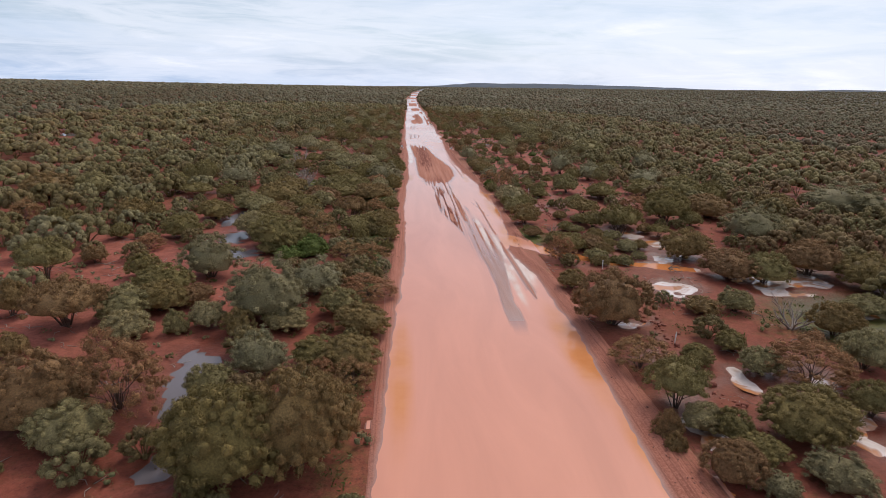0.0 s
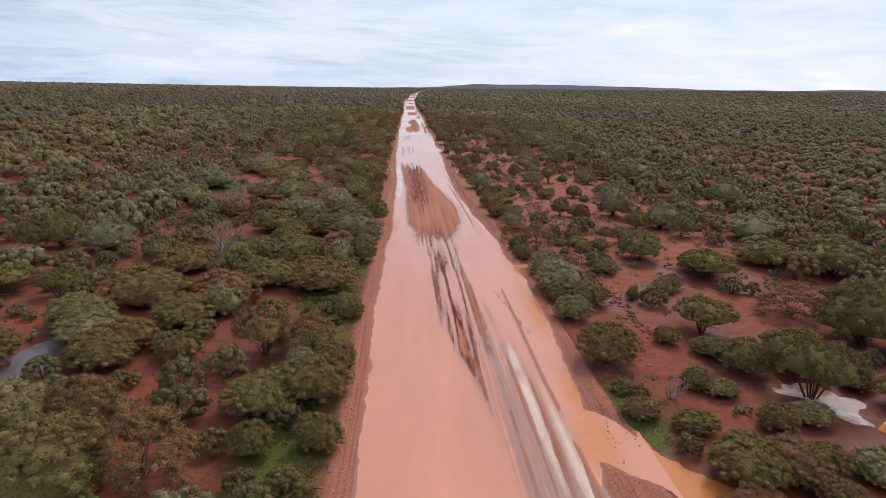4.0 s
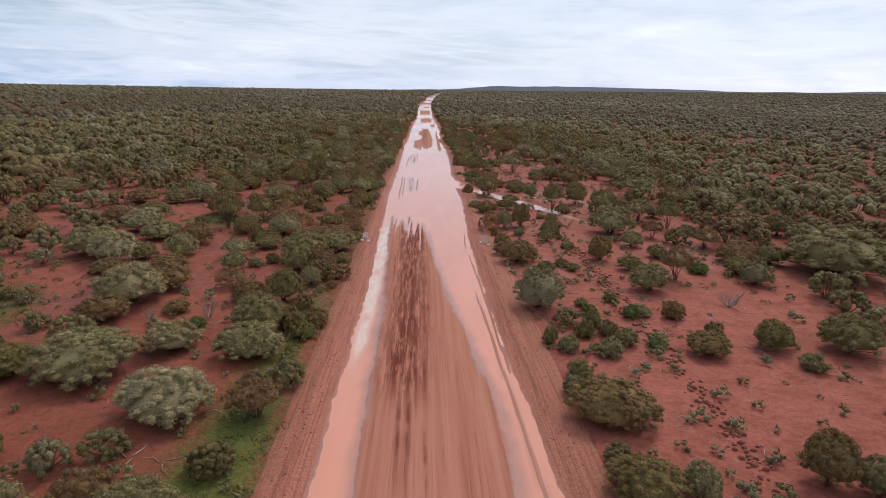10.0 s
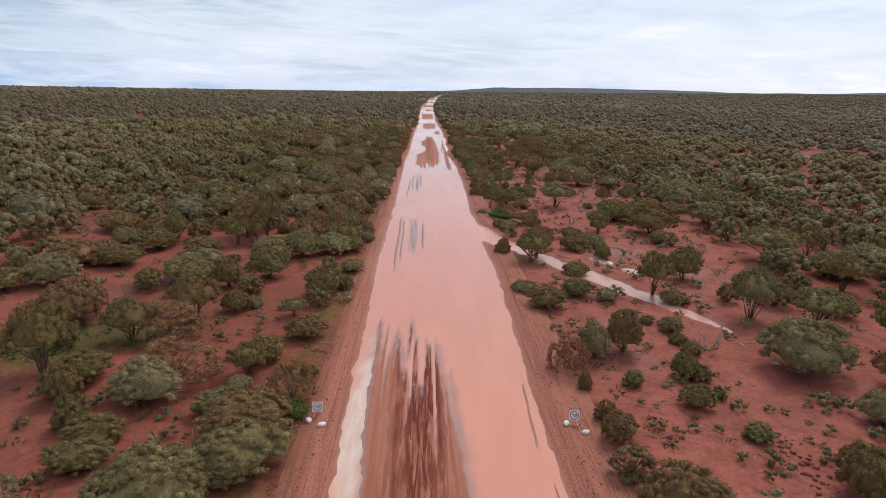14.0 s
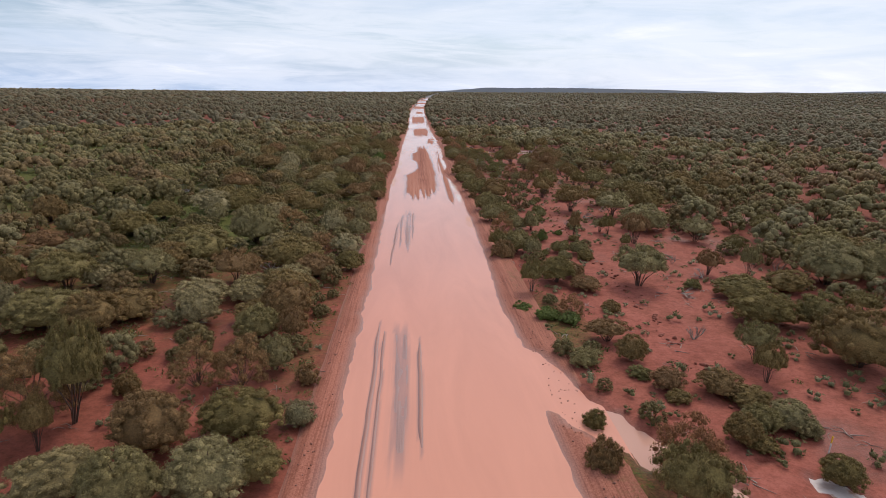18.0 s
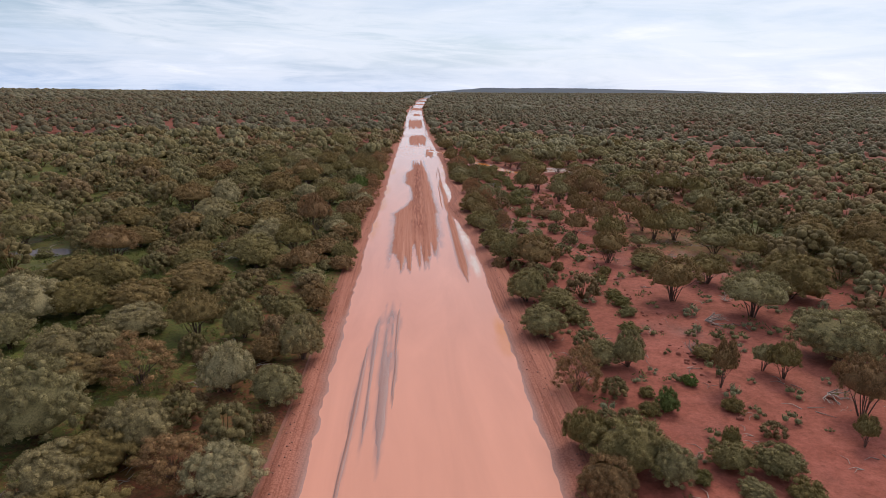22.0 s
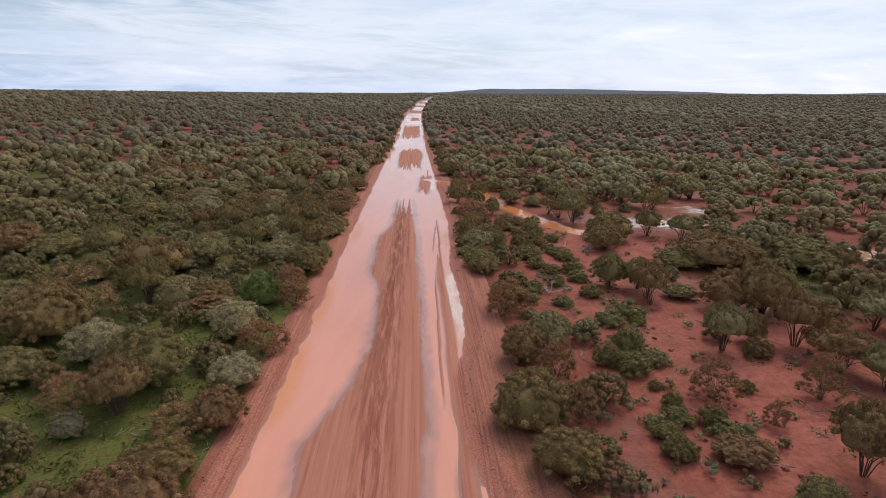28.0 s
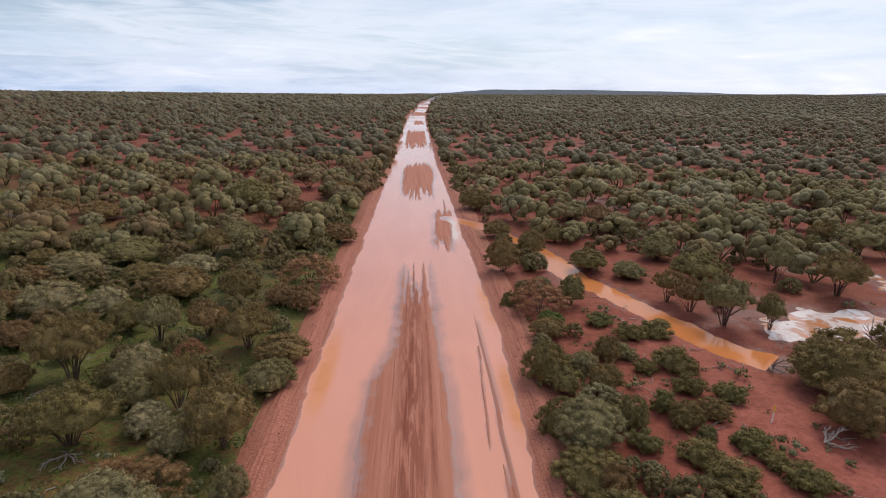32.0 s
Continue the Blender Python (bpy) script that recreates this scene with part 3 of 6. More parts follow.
def leaf_material(name, tones, by_object, mottle=1.0):
    m = bpy.data.materials.new(name)
    nt = tree_of(m)
    if by_object:
        tone = nt.nodes.new("ShaderNodeObjectInfo").outputs["Random"]
    else:
        tone = layer(nt, "tone")
    geo = nt.nodes.new("ShaderNodeNewGeometry")
    col = ramp(nt, tone, [(i / (len(tones) - 1), c) for i, c in enumerate(tones)])
    lo, hi = 1 - 0.28 * mottle, 1 + 0.34 * mottle
    col = mix_rgb(nt, 1.0, col, ramp(nt, geo.outputs["Random Per Island"], [(0.0, (lo, lo, lo)), (0.6, (1.0, 1.0, 1.0)), (1.0, (hi, hi * 0.99, hi * 0.96))]), "MULTIPLY")
    grain = noise_tex(nt, geo.outputs["Position"], 9.0, 5, 0.8)
    lo, hi = 1 - 0.5 * mottle, 1 + 0.45 * mottle
    col = mix_rgb(nt, 1.0, col, ramp(nt, grain, [(0.32, (lo, lo, lo)), (0.68, (hi, hi, hi))]), "MULTIPLY")
    d = nt.nodes.new("ShaderNodeBsdfPrincipled")
    d.inputs["Roughness"].default_value = 0.65
    d.inputs["Specular IOR Level"].default_value = 0.12
    relief(nt, d, grain, 0.8, 0.12)
    t = nt.nodes.new("ShaderNodeBsdfTranslucent")
    wire(nt, col, d.inputs["Base Color"])
    wire(nt, col, t.inputs[0])
    mx = nt.nodes.new("ShaderNodeMixShader")
    mx.inputs[0].default_value = 0.07
    wire(nt, d.outputs[0], mx.inputs[1])
    wire(nt, t.outputs[0], mx.inputs[2])
    o = nt.nodes.new("ShaderNodeOutputMaterial")
    wire(nt, mx.outputs[0], o.inputs[0])
    return m


def plain(name, rgb, rough=0.7, vary=0.25, scale=8.0, metal=0.0):
    m, nt, bsdf, pos = surface(name)
    n = noise_tex(nt, pos, scale, 5, 0.65)
    lo, hi = tuple(c * (1 - vary) for c in rgb), tuple(min(1, c * (1 + vary)) for c in rgb)
    wire(nt, ramp(nt, n, [(0.3, lo), (0.7, hi)]), bsdf.inputs["Base Color"])
    bsdf.inputs["Roughness"].default_value, bsdf.inputs["Metallic"].default_value = rough, metal
    relief(nt, bsdf, n, 0.3, 0.02)
    return m


EARTH, ROAD, BROKEN = earth_material(), road_material(), broken_water()
FLOOD = water_material("muddy_floodwater", (0.620, 0.278, 0.190))
POOL = water_material("still_pool_water", (0.150, 0.130, 0.135), 1.0)
SILT = water_material("silty_channel_water", (0.52, 0.29, 0.215), 1.0)
OCHRE = water_material("ochre_channel_water", (0.56, 0.20, 0.065), 1.0)
MULGA_TONES = ((0.261, 0.149, 0.071), (0.248, 0.164, 0.066), (0.215, 0.165, 0.060), (0.241, 0.195, 0.079), (0.295, 0.248, 0.120))
LEAF = leaf_material("mulga_leaf", MULGA_TONES, True)
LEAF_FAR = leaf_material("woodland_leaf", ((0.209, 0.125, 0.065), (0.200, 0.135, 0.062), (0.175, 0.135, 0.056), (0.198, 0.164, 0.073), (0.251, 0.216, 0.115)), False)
# self-shade and distance haze are put into these darker, greyer crown tones
LEAF_SHADED_FAR = leaf_material("shaded_hazy_canopy", ((0.151, 0.090, 0.053), (0.142, 0.101, 0.052), (0.123, 0.097, 0.051), (0.142, 0.122, 0.067), (0.188, 0.166, 0.102)), False, 0.5)
LEAF_GREY = leaf_material("grey_mulga_leaf", ((0.233, 0.195, 0.099), (0.277, 0.244, 0.134)), True)
LEAF_GREEN = leaf_material("fresh_leaf", ((0.132, 0.169, 0.040), (0.156, 0.188, 0.060)), True)
LEAF_PALE = leaf_material("pale_leaf", ((0.295, 0.232, 0.108), (0.369, 0.308, 0.164)), True)
LEAF_LOW = leaf_material("low_bush_leaf", ((0.212, 0.156, 0.056), (0.195, 0.172, 0.060), (0.257, 0.226, 0.106)), True)
LEAF_RUSSET = leaf_material("russet_leaf", ((0.337, 0.168, 0.083), (0.304, 0.190, 0.083)), True)
LEAF_HERB = leaf_material("herb_leaf", ((0.090, 0.110, 0.028), (0.120, 0.145, 0.040), (0.190, 0.195, 0.095)), False)
LEAF_CUSHION = leaf_material("cushion_leaf", ((0.170, 0.140, 0.060), (0.190, 0.180, 0.080), (0.290, 0.285, 0.175)), False)
GRAVEL = plain("ironstone_gravel", (0.20, 0.085, 0.06), 0.85, 0.4, 3)
BARK = plain("mulga_bark", (0.105, 0.064, 0.048), 0.9, 0.4, 10)
DEADWOOD = plain("dead_wood", (0.300, 0.245, 0.210), 0.85, 0.35, 10)
CLOD = plain("clay_clod", (0.230, 0.072, 0.045), 0.9, 0.35, 5)
WHITE = plain("white_paint", (0.78, 0.78, 0.76), 0.45, 0.06, 14)
YELLOW = plain("yellow_paint", (0.80, 0.50, 0.03), 0.45, 0.1, 14)
BLACK = plain("black_paint", (0.02, 0.02, 0.025), 0.5, 0.1, 14)
RING = plain("sign_ring_paint", (0.24, 0.03, 0.04), 0.45, 0.1, 14)
STEEL = plain("galvanised_steel", (0.42, 0.42, 0.42), 0.45, 0.2, 20, 0.8)
BAG = plain("white_sandbag_cloth", (0.72, 0.70, 0.66), 0.85, 0.15, 12)
# the blue-grey puts distance haze into the hills' colour
HILL = plain("hazed_scrub", (0.042, 0.056, 0.078), 0.95, 0.25, 0.012)


# ---- large structure ----
def spaced(edges):
    """Grid lines from (from, to, step) stretches."""
    out = []
    for a, b, step in edges:
        out.extend(np.arange(a, b, step))
    out.append(edges[-1][1])
    return np.array(out)


def outward(start, stop, factor=1.16, first=4.0):
    v, step, out = start, first, []
    while v < stop:
        out.append(v)
        step *= factor
        v += step
    return out + [stop]


def build_ground():
    xs = np.concatenate([-np.array(outward(62.0, 4900.0, 1.17, 2.0))[::-1], spaced([(-60, -46, 2.0), (-46, -30, 0.75), (-30, -3, 0.55), (-3, 17, 1.2), (17, 46, 0.55), (46, 50, 0.75), (50, 62, 2.0)])[:-1], outward(62.0, 4900.0, 1.17, 2.0)])
    ys = np.concatenate([[-900, -500, -250, -120, -60, -30, -10], spaced([(0, 15, 3.0), (15, 112, 0.55), (112, 180, 1.2), (180, 225, 0.55), (225, 286, 1.5), (286, 300, 0.55), (300, 350, 1.5), (350, 412, 0.55), (412, 425, 1.0), (425, 640, 4.0)])[:-1], outward(640.0, 4900.0, 1.13, 5.0)])
    x, y, quads = sheet(xs, ys)
    z = ground_height(x, y)
    me = mesh_from("ground", np.stack([x, y, z], 1), quads, True)
    herb = 0.10 + 0.45 * field(x, y, 14.0, 71) + 0.85 * patches(LUSH, x, y) - 0.42 * patches(BARE, x, y) - 0.2 * patches(THIN, x, y)
    herb = herb + 0.75 * np.exp(-((x + 2.8) / 1.2) ** 2) * field(x, y, 6.0, 72)
    float_layer(me, "herb", np.clip(herb, 0, 1.3))
    d = np.hypot(x, np.maximum(0, y - 330))
    float_layer(me, "scrub", ease(260, 900, d) * 0.9)
    float_layer(me, "dry", np.clip(patches(BARE, x, y) + 0.5 * patches(THIN, x, y), 0, 1) * (0.45 + 0.55 * field(x, y, 7.0, 73)))
    float_layer(me, "wet", np.clip(ease(0.04, -0.05, z - land(x, y)) + patches(DAMP, x, y) * (0.35 + 0.8 * (field(x, y, 3.0, 74) - 0.3)), 0, 1))
    me.materials.append(EARTH)
    tagged(new("ground", me), "rain-soaked red earth with thin green herbs", "ground", kind="structure")


# deep wheel ruts of dark red mud: from y, to y, x at both ends, half width
RUTS = ((128, 176, 4.9, 4.1, 0.13), (126, 182, 5.4, 5.0, 0.16), (134, 186, 5.8, 4.6, 0.11), (136, 170, 6.3, 6.0, 0.14), (140, 190, 4.6, 3.2, 0.10), (150, 186, 6.6, 5.6, 0.12), (136, 172, 4.3, 2.9, 0.09), (118, 136, 6.6, 6.2, 0.10), (300, 345, 5.2, 6.0, 0.10), (314, 352, 4.9, 6.5, 0.12), (299, 382, 7.3, 7.0, 0.10), (340, 386, 5.9, 6.7, 0.09), (345, 388, 7.7, 7.3, 0.10), (362, 389, 6.4, 6.6, 0.12), (364, 387, 7.1, 6.9, 0.10), (288, 312, 5.6, 5.8, 0.09), (286, 304, 6.7, 6.8, 0.08))


def build_road():
    xs = spaced([(-1.9, 1.2, 0.22), (1.2, 10.6, 0.08), (10.6, 15.7, 0.15)])
    ys = np.concatenate([spaced([(-60, 15, 2.0), (15, 425, 0.45), (425, 700, 1.5)])[:-1], outward(700.0, 1330.0, 1.03, 2.0)])
    x, y, quads = sheet(xs, ys)
    z = road_height(x, y)
    edge = np.minimum(x + 1.9, 15.7 - x)
    z = np.where(edge < 0.9, np.minimum(z, 0.14 - 0.30 * (1 - edge / 0.9)), z)
    channel = channel_depth(x, y) + (field(x, y, 1.4, 63) - 0.5) * 0.9
    z = np.where((channel < 0.6) & (x > 10), np.minimum(z, LEVEL - 0.14 * ease(0.6, -0.4, channel) + 0.05), z)
    me = mesh_from("road", np.stack([x + bend(y), y, z + land(x, y)], 1), quads, True)
    above = z - LEVEL
    out = np.maximum(along(LEFT, y) - x, x - along(RIGHT, y))
    shoulder = ease(-0.3, 0.3, out)
    blot = (field(x, y / 5, 1.3, 81) - 0.5) * 0.05
    float_layer(me, "wet", ease(0.024 + 0.10 * ease(198, 204, y) * ease(278, 270, y) + 0.05 * ease(74, 62, y), -0.005, above + blot * 0.5) * (1 - 0.55 * shoulder))
    float_layer(me, "shoulder", shoulder)
    float_layer(me, "verge", ease(0.7, 1.9, out) * np.where(x < 6, 0.95 - 0.5 * ease(115, 135, y), 0.45) * (0.5 + field(x, y, 9.0, 83)))
    rut = np.zeros_like(x)
    churn = np.exp(-((x - 4.9) / 1.5) ** 2) * ease(135, 142, y) * ease(200, 180, y) + 0.9 * np.exp(-((x - 6.8) / 1.7) ** 2) * ease(60, 88, y) * ease(128, 112, y)
    churn = churn + 0.55 * np.exp(-((x - 6.4) / 0.9) ** 2) * ease(296, 310, y) * ease(386, 370, y)
    churn = churn * (0.6 + field(x, y / 8, 1.4, 82))
    for y0, y1, x0, x1, half in RUTS:
        k = (y - y0) / (y1 - y0)
        mid = x0 + (x1 - x0) * k + 0.22 * (field(y, y * 0 + x0, 9.0, 84) - 0.5)
        line = np.exp(-((x - mid) / half) ** 2) * ease(0, 0.12, k) * ease(1, 0.88, k) * np.clip(1.9 * field(x, y / 3, 0.5, 85) - 0.45, 0, 1) * (0.85 if y0 < 200 else 0.5)
        rut, churn = np.maximum(rut, line), np.maximum(churn, 0.6 * line)
    float_layer(me, "churn", np.clip(churn, 0, 1))
    float_layer(me, "rut", np.clip(rut, 0, 0.95))
    me.materials.append(ROAD)
    tagged(new("road", me), "graded red clay road, flooded, with rutted mud banks", "road", kind="structure")


# sky glare on the flood, painted as pale patches: x, y, radius across, along
SKY_GLARE = ((10.7, 57, 0.35, 7), (11.3, 67, 0.30, 8), (10.2, 76, 0.30, 8), (1.4, 168, 0.75, 17), (1.6, 152, 0.5, 8), (12.4, 60, 0.9, 5.0), (11.2, 62, 0.5, 4), (12.3, 150, 0.35, 7), (11.9, 302, 0.45, 8), (12.0, 289, 0.4, 4), (11.8, 337, 0.6, 8), (11.4, 402, 0.6, 6))
OCHRE_SPOTS = ((12.6, 40, 1.1, 8), (0.0, 36, 0.7, 8), (13.6, 92, 0.8, 7), (14.0, 104, 0.9, 3), (13.4, 76, 0.9, 4), (12.2, 122, 0.6, 5), (1.2, 121, 0.6, 4), (12.3, 270, 0.5, 3), (0.7, 322, 0.8, 5), (0.7, 336, 0.8, 6), (1.2, 362, 0.6, 6), (0.5, 305, 0.5, 6), (12.2, 358, 0.6, 4), (12.6, 374, 0.7, 5), (12.9, 28, 0.7, 4), (12.2, 268, 0.6, 2), (13.0, 404, 1.5, 3), (12.6, 71, 1.5, 3))


def build_flood():
    xs = spaced([(-1.8, 1.4, 0.4), (1.4, 11.0, 0.16), (11.0, 15.6, 0.3)])
    ys = np.concatenate([spaced([(-60, 15, 3.0), (15, 425, 0.8), (425, 700, 3.0)])[:-1], outward(700.0, 1330.0, 1.05, 4.0)])
    x, y, quads = sheet(xs, ys)
    me = mesh_from("flood", np.stack([x + bend(y), y, LEVEL + land(x, y)], 1), quads, True)
    wob = (field(x, y, 2.0, 91) - 0.5) * 0.9
    float_layer(me, "shallow", np.clip(patches(OCHRE_SPOTS, x, y) * (0.75 + wob), 0, 0.85))
    silt = np.zeros_like(x)
    for rows in (SOUTH_FLAT, BANK_2):
        ys = [r[0] for r in rows]
        d = np.minimum(x - np.interp(y, ys, [r[1] for r in rows]), np.interp(y, ys, [r[2] for r in rows]) - x)
        silt = np.maximum(silt, ease(-0.5, 0.5, d) * ease(0, 8, np.minimum(y - ys[0], ys[-1] - y)) * (0.35 + 0.8 * field(x, y / 6, 2.0, 92)))
    float_layer(me, "silt", np.clip(silt * np.where(y > 190, 0.5, 1.0 - 0.75 * ease(70, 90, y)), 0, 0.9))
    float_layer(me, "shoal", ease(-0.036, 0.0, road_height(x, y) - LEVEL) * ease(0.2, 1.2, np.minimum(x - along(LEFT, y), along(RIGHT, y) - x)))
    float_layer(me, "pale", np.clip(patches(SKY_GLARE, x, y) * (2.3 * field(x, y / 3, 0.8, 93, 3) - 0.15), 0, 0.9))
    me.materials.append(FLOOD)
    tagged(new("floodwater", me), "salmon-coloured muddy floodwater lying along the road", "water", kind="structure")


def build_pools():
    for k, (px, py, rx, ry, turn, mud) in enumerate(POOLS):
        n = 40
        a = np.arange(n) / n * 2 * math.pi
        r = 1.35 + 0.25 * (field(np.cos(a) * 2 + px, np.sin(a) * 2 + py, 1.0, 95) - 0.5)
        c, s = math.cos(radians(turn)), math.sin(radians(turn))
        u, v = rx * r * np.cos(a), ry * r * np.sin(a)
        ring = np.stack([px + u * c - v * s, py + u * s + v * c, np.full(n, LEVEL - 0.004 * (k % 6) + float(land(np.float64(px), np.float64(py))))], 1)
        verts = np.concatenate([ring, ring.mean(0)[None]], 0)
        tris = np.stack([np.arange(n), (np.arange(n) + 1) % n, np.full(n, n)], 1)
        me = mesh_from("pool", verts, tris)
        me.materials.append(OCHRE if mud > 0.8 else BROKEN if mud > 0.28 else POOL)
        tagged(new("puddle", me), "ochre muddy puddle among the scrub" if mud > 0.8 else "rain puddle among the scrub with painted pale sky reflection" if mud > 0.28 else "dark still rain pool among mulga trees", "water", kind="structure")
    for k, (px, py, rx, ry) in enumerate(BOGGY):
        n = 40
        a = np.arange(n) / n * 2 * math.pi
        ring = np.stack([px + 1.25 * rx * np.cos(a), py + 1.25 * ry * np.sin(a), np.full(n, LEVEL - 0.028 - 0.005 * k)], 1)
        tris = np.stack([np.arange(n), (np.arange(n) + 1) % n, np.full(n, n)], 1)
        me = mesh_from("puddles", np.concatenate([ring, ring.mean(0)[None]], 0), tris)
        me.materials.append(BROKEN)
        tagged(new("puddle", me), "shallow ochre puddles with painted pale sky reflection, broken by mud", "water", kind="structure")
    for pts, mud in zip(CHANNELS, MUDDY):
        verts, quads = [], []
        for k, (ax, ay, w) in enumerate(pts):
            bx, by, _ = pts[min(k + 1, len(pts) - 1)]
            cx, cy, _ = pts[max(k - 1, 0)]
            d = Vector((bx - cx, by - cy)).normalized()
            side = Vector((-d.y, d.x))
            for j in (-1.8, -0.6, 0.6, 1.8):
                verts.append((ax + side.x * j * max(w, 0.3), ay + side.y * j * max(w, 0.3), LEVEL - 0.026))
            if k:
                for j in range(3):
                    i = (k - 1) * 4 + j
                    quads.append((i, i + 1, i + 5, i + 4))
        me = mesh_from("channel", verts, quads)
        me.materials.append(OCHRE if mud > 0.8 else SILT)
        tagged(new("side_channel", me), "narrow muddy stream draining off the flooded road", "water", kind="structure")


def build_hills():
    n = 160
    a = np.linspace(radians(-75), radians(75), n)
    x, y = 4700 * np.sin(a), 4700 * np.cos(a) + 100
    deg = np.degrees(a)
    e = np.interp(deg, [-75, -36, -31, -25, -12, -3, 2, 6, 12, 17, 22, 26, 33, 37, 75], [14, 14, 26, 12, 10, 8, 12, 34, 36, 30, 24, 10, 8, 14, 12])
    top = land(x, y) + e + 10 * (field(deg, deg * 0, 2.2, 99) - 0.5) + 3 * (field(deg, deg * 0, 0.35, 98) - 0.5)
    verts = np.concatenate([np.stack([x * 0.93, y * 0.93, land(x * 0.93, y * 0.93) - 2], 1), np.stack([x, y, top], 1), np.stack([x * 1.02, y * 1.02, land(x, y) - 60], 1)])
    i = np.arange(n - 1)
    quads = np.concatenate([np.stack([i, i + 1, i + n + 1, i + n], 1), np.stack([i + n, i + n + 1, i + 2 * n + 1, i + 2 * n], 1)])
    me = mesh_from("hills", verts, quads, True)
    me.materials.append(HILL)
    tagged(new("hills_backdrop", me), "low wooded hills on the horizon, haze painted blue-grey", "hills", kind="structure")


build_ground()
build_road()
build_flood()
build_pools()
build_hills()


# ---- trees ----
def blades(rng, centres, normals, size):
    """Leaf sprays: one slim triangle for each centre, standing outwards."""
    n = len(centres)
    nrm = normals + rng.normal(0, 0.40, (n, 3))
    nrm /= np.linalg.norm(nrm, axis=1)[:, None] + 1e-9
    t = np.cross(nrm, rng.normal(0, 1, (n, 3)))
    t /= np.linalg.norm(t, axis=1)[:, None] + 1e-9
    b = np.cross(nrm, t)
    s = (size * rng.uniform(0.6, 1.4, n))[:, None]
    p = np.stack([centres - t * s * 0.30 - b * s * 0.5, centres + t * s * 0.30 - b * s * 0.5, centres + b * s * 0.9 + nrm * s * 0.75], 1)
    return p.reshape(-1, 3), np.arange(n * 3).reshape(n, 3)


def ball(level):
    """The upper part of a small faceted ball, for a puff of foliage."""
    bm = bmesh.new()
    bmesh.ops.create_icosphere(bm, subdivisions=level, radius=1.0)
    bmesh.ops.triangulate(bm, faces=bm.faces)
    if level < 3:
        low = [f for f in bm.faces if f.calc_center_median().z < -0.5]
        bmesh.ops.delete(bm, geom=low, context="FACES")
    bm.verts.index_update()
    v = np.array([p.co[:] for p in bm.verts])
    f = np.array([[p.index for p in face.verts] for face in bm.faces])
    bm.free()
    return v, f


BALLS = {1: ball(1), 2: ball(2), 3: ball(3)}


def crown_arrays(seed, puffs, leaves, leaf, flat=0.55, low=-0.15, puff=0.27, level=1, core=False, fill=0.78, ragged=0.05):
    """A crown of unit radius: rounded puffs of leaves spread over an uneven dome. Its foot is at z = 0."""
    rng = np.random.default_rng(seed)
    k = np.arange(puffs) + 0.5
    up = low + (1 - low) * (1 - k / puffs) ** 0.80
    ang = k * 2.39996 + rng.uniform(0, 6) + rng.normal(0, 0.35, puffs)
    ring = np.sqrt(np.maximum(0.02, 1 - np.clip(up, -1, 1) ** 2))
    lobes = 1 + 0.10 * np.sin(ang * 2 + rng.uniform(0, 6)) + 0.06 * np.sin(ang * 3 + rng.uniform(0, 6))
    reach = (1 - puff * 0.72) * rng.uniform(1 - ragged * 1.6, 1 + ragged, puffs) * lobes
    lift = 1 + ragged * 1.6 * np.sin(ang * 2 + up * 5 + rng.uniform(0, 6))
    mid = np.stack([ring * np.cos(ang) * reach, ring * np.sin(ang) * reach, up * flat * rng.uniform(1 - ragged, 1 + ragged, puffs) * lift], 1)
    radius = puff * rng.uniform(0.72, 1.22, puffs)
    d = rng.normal(0, 1, (puffs, leaves, 3))
    d[..., 2] = np.abs(d[..., 2]) * 1.05 - 0.30
    d += (mid / (np.linalg.norm(mid, axis=1)[:, None] + 0.2))[:, None, :] * 0.5
    d /= np.linalg.norm(d, axis=2)[..., None]
    shell = radius[:, None, None] * rng.uniform(0.80, 1.16, (puffs, leaves, 1))
    at = mid[:, None, :] + d * shell * np.array([1, 1, 0.85])
    v, tris = blades(rng, at.reshape(-1, 3), d.reshape(-1, 3), leaf)
    bv, bf = BALLS[level]
    knob = rng.uniform(0.86, 1.13, (len(mid), len(bv), 1))
    cv = mid[:, None, :] + bv[None] * knob * (radius * fill)[:, None, None] * np.array([1, 1, 0.85])
    cf = len(v) + (np.arange(len(mid))[:, None, None] * len(bv) + bf[None])
    v, tris = np.concatenate([v, cv.reshape(-1, 3)]), np.concatenate([tris, cf.reshape(-1, 3)])
    if core:          # a shaded inner dome that closes the crown from above
        dv, df = BALLS[3]
        wide = (1 - puff) * 0.92 * (1 + 0.09 * np.sin(2 * np.arctan2(dv[:, 1], dv[:, 0]) + seed)) * rng.uniform(0.90, 1.05, len(dv))
        dome = dv * wide[:, None] * np.array([1, 1, flat * 0.98])
        dome[:, 2] = np.maximum(dome[:, 2], low * flat * 0.8)
        tris = np.concatenate([tris, df + len(v)])
        v = np.concatenate([v, dome])
    foot = -low * flat + puff * 0.5
    v[:, 2] += foot
    return v, tris, mid[:puffs] + np.array([0, 0, foot])


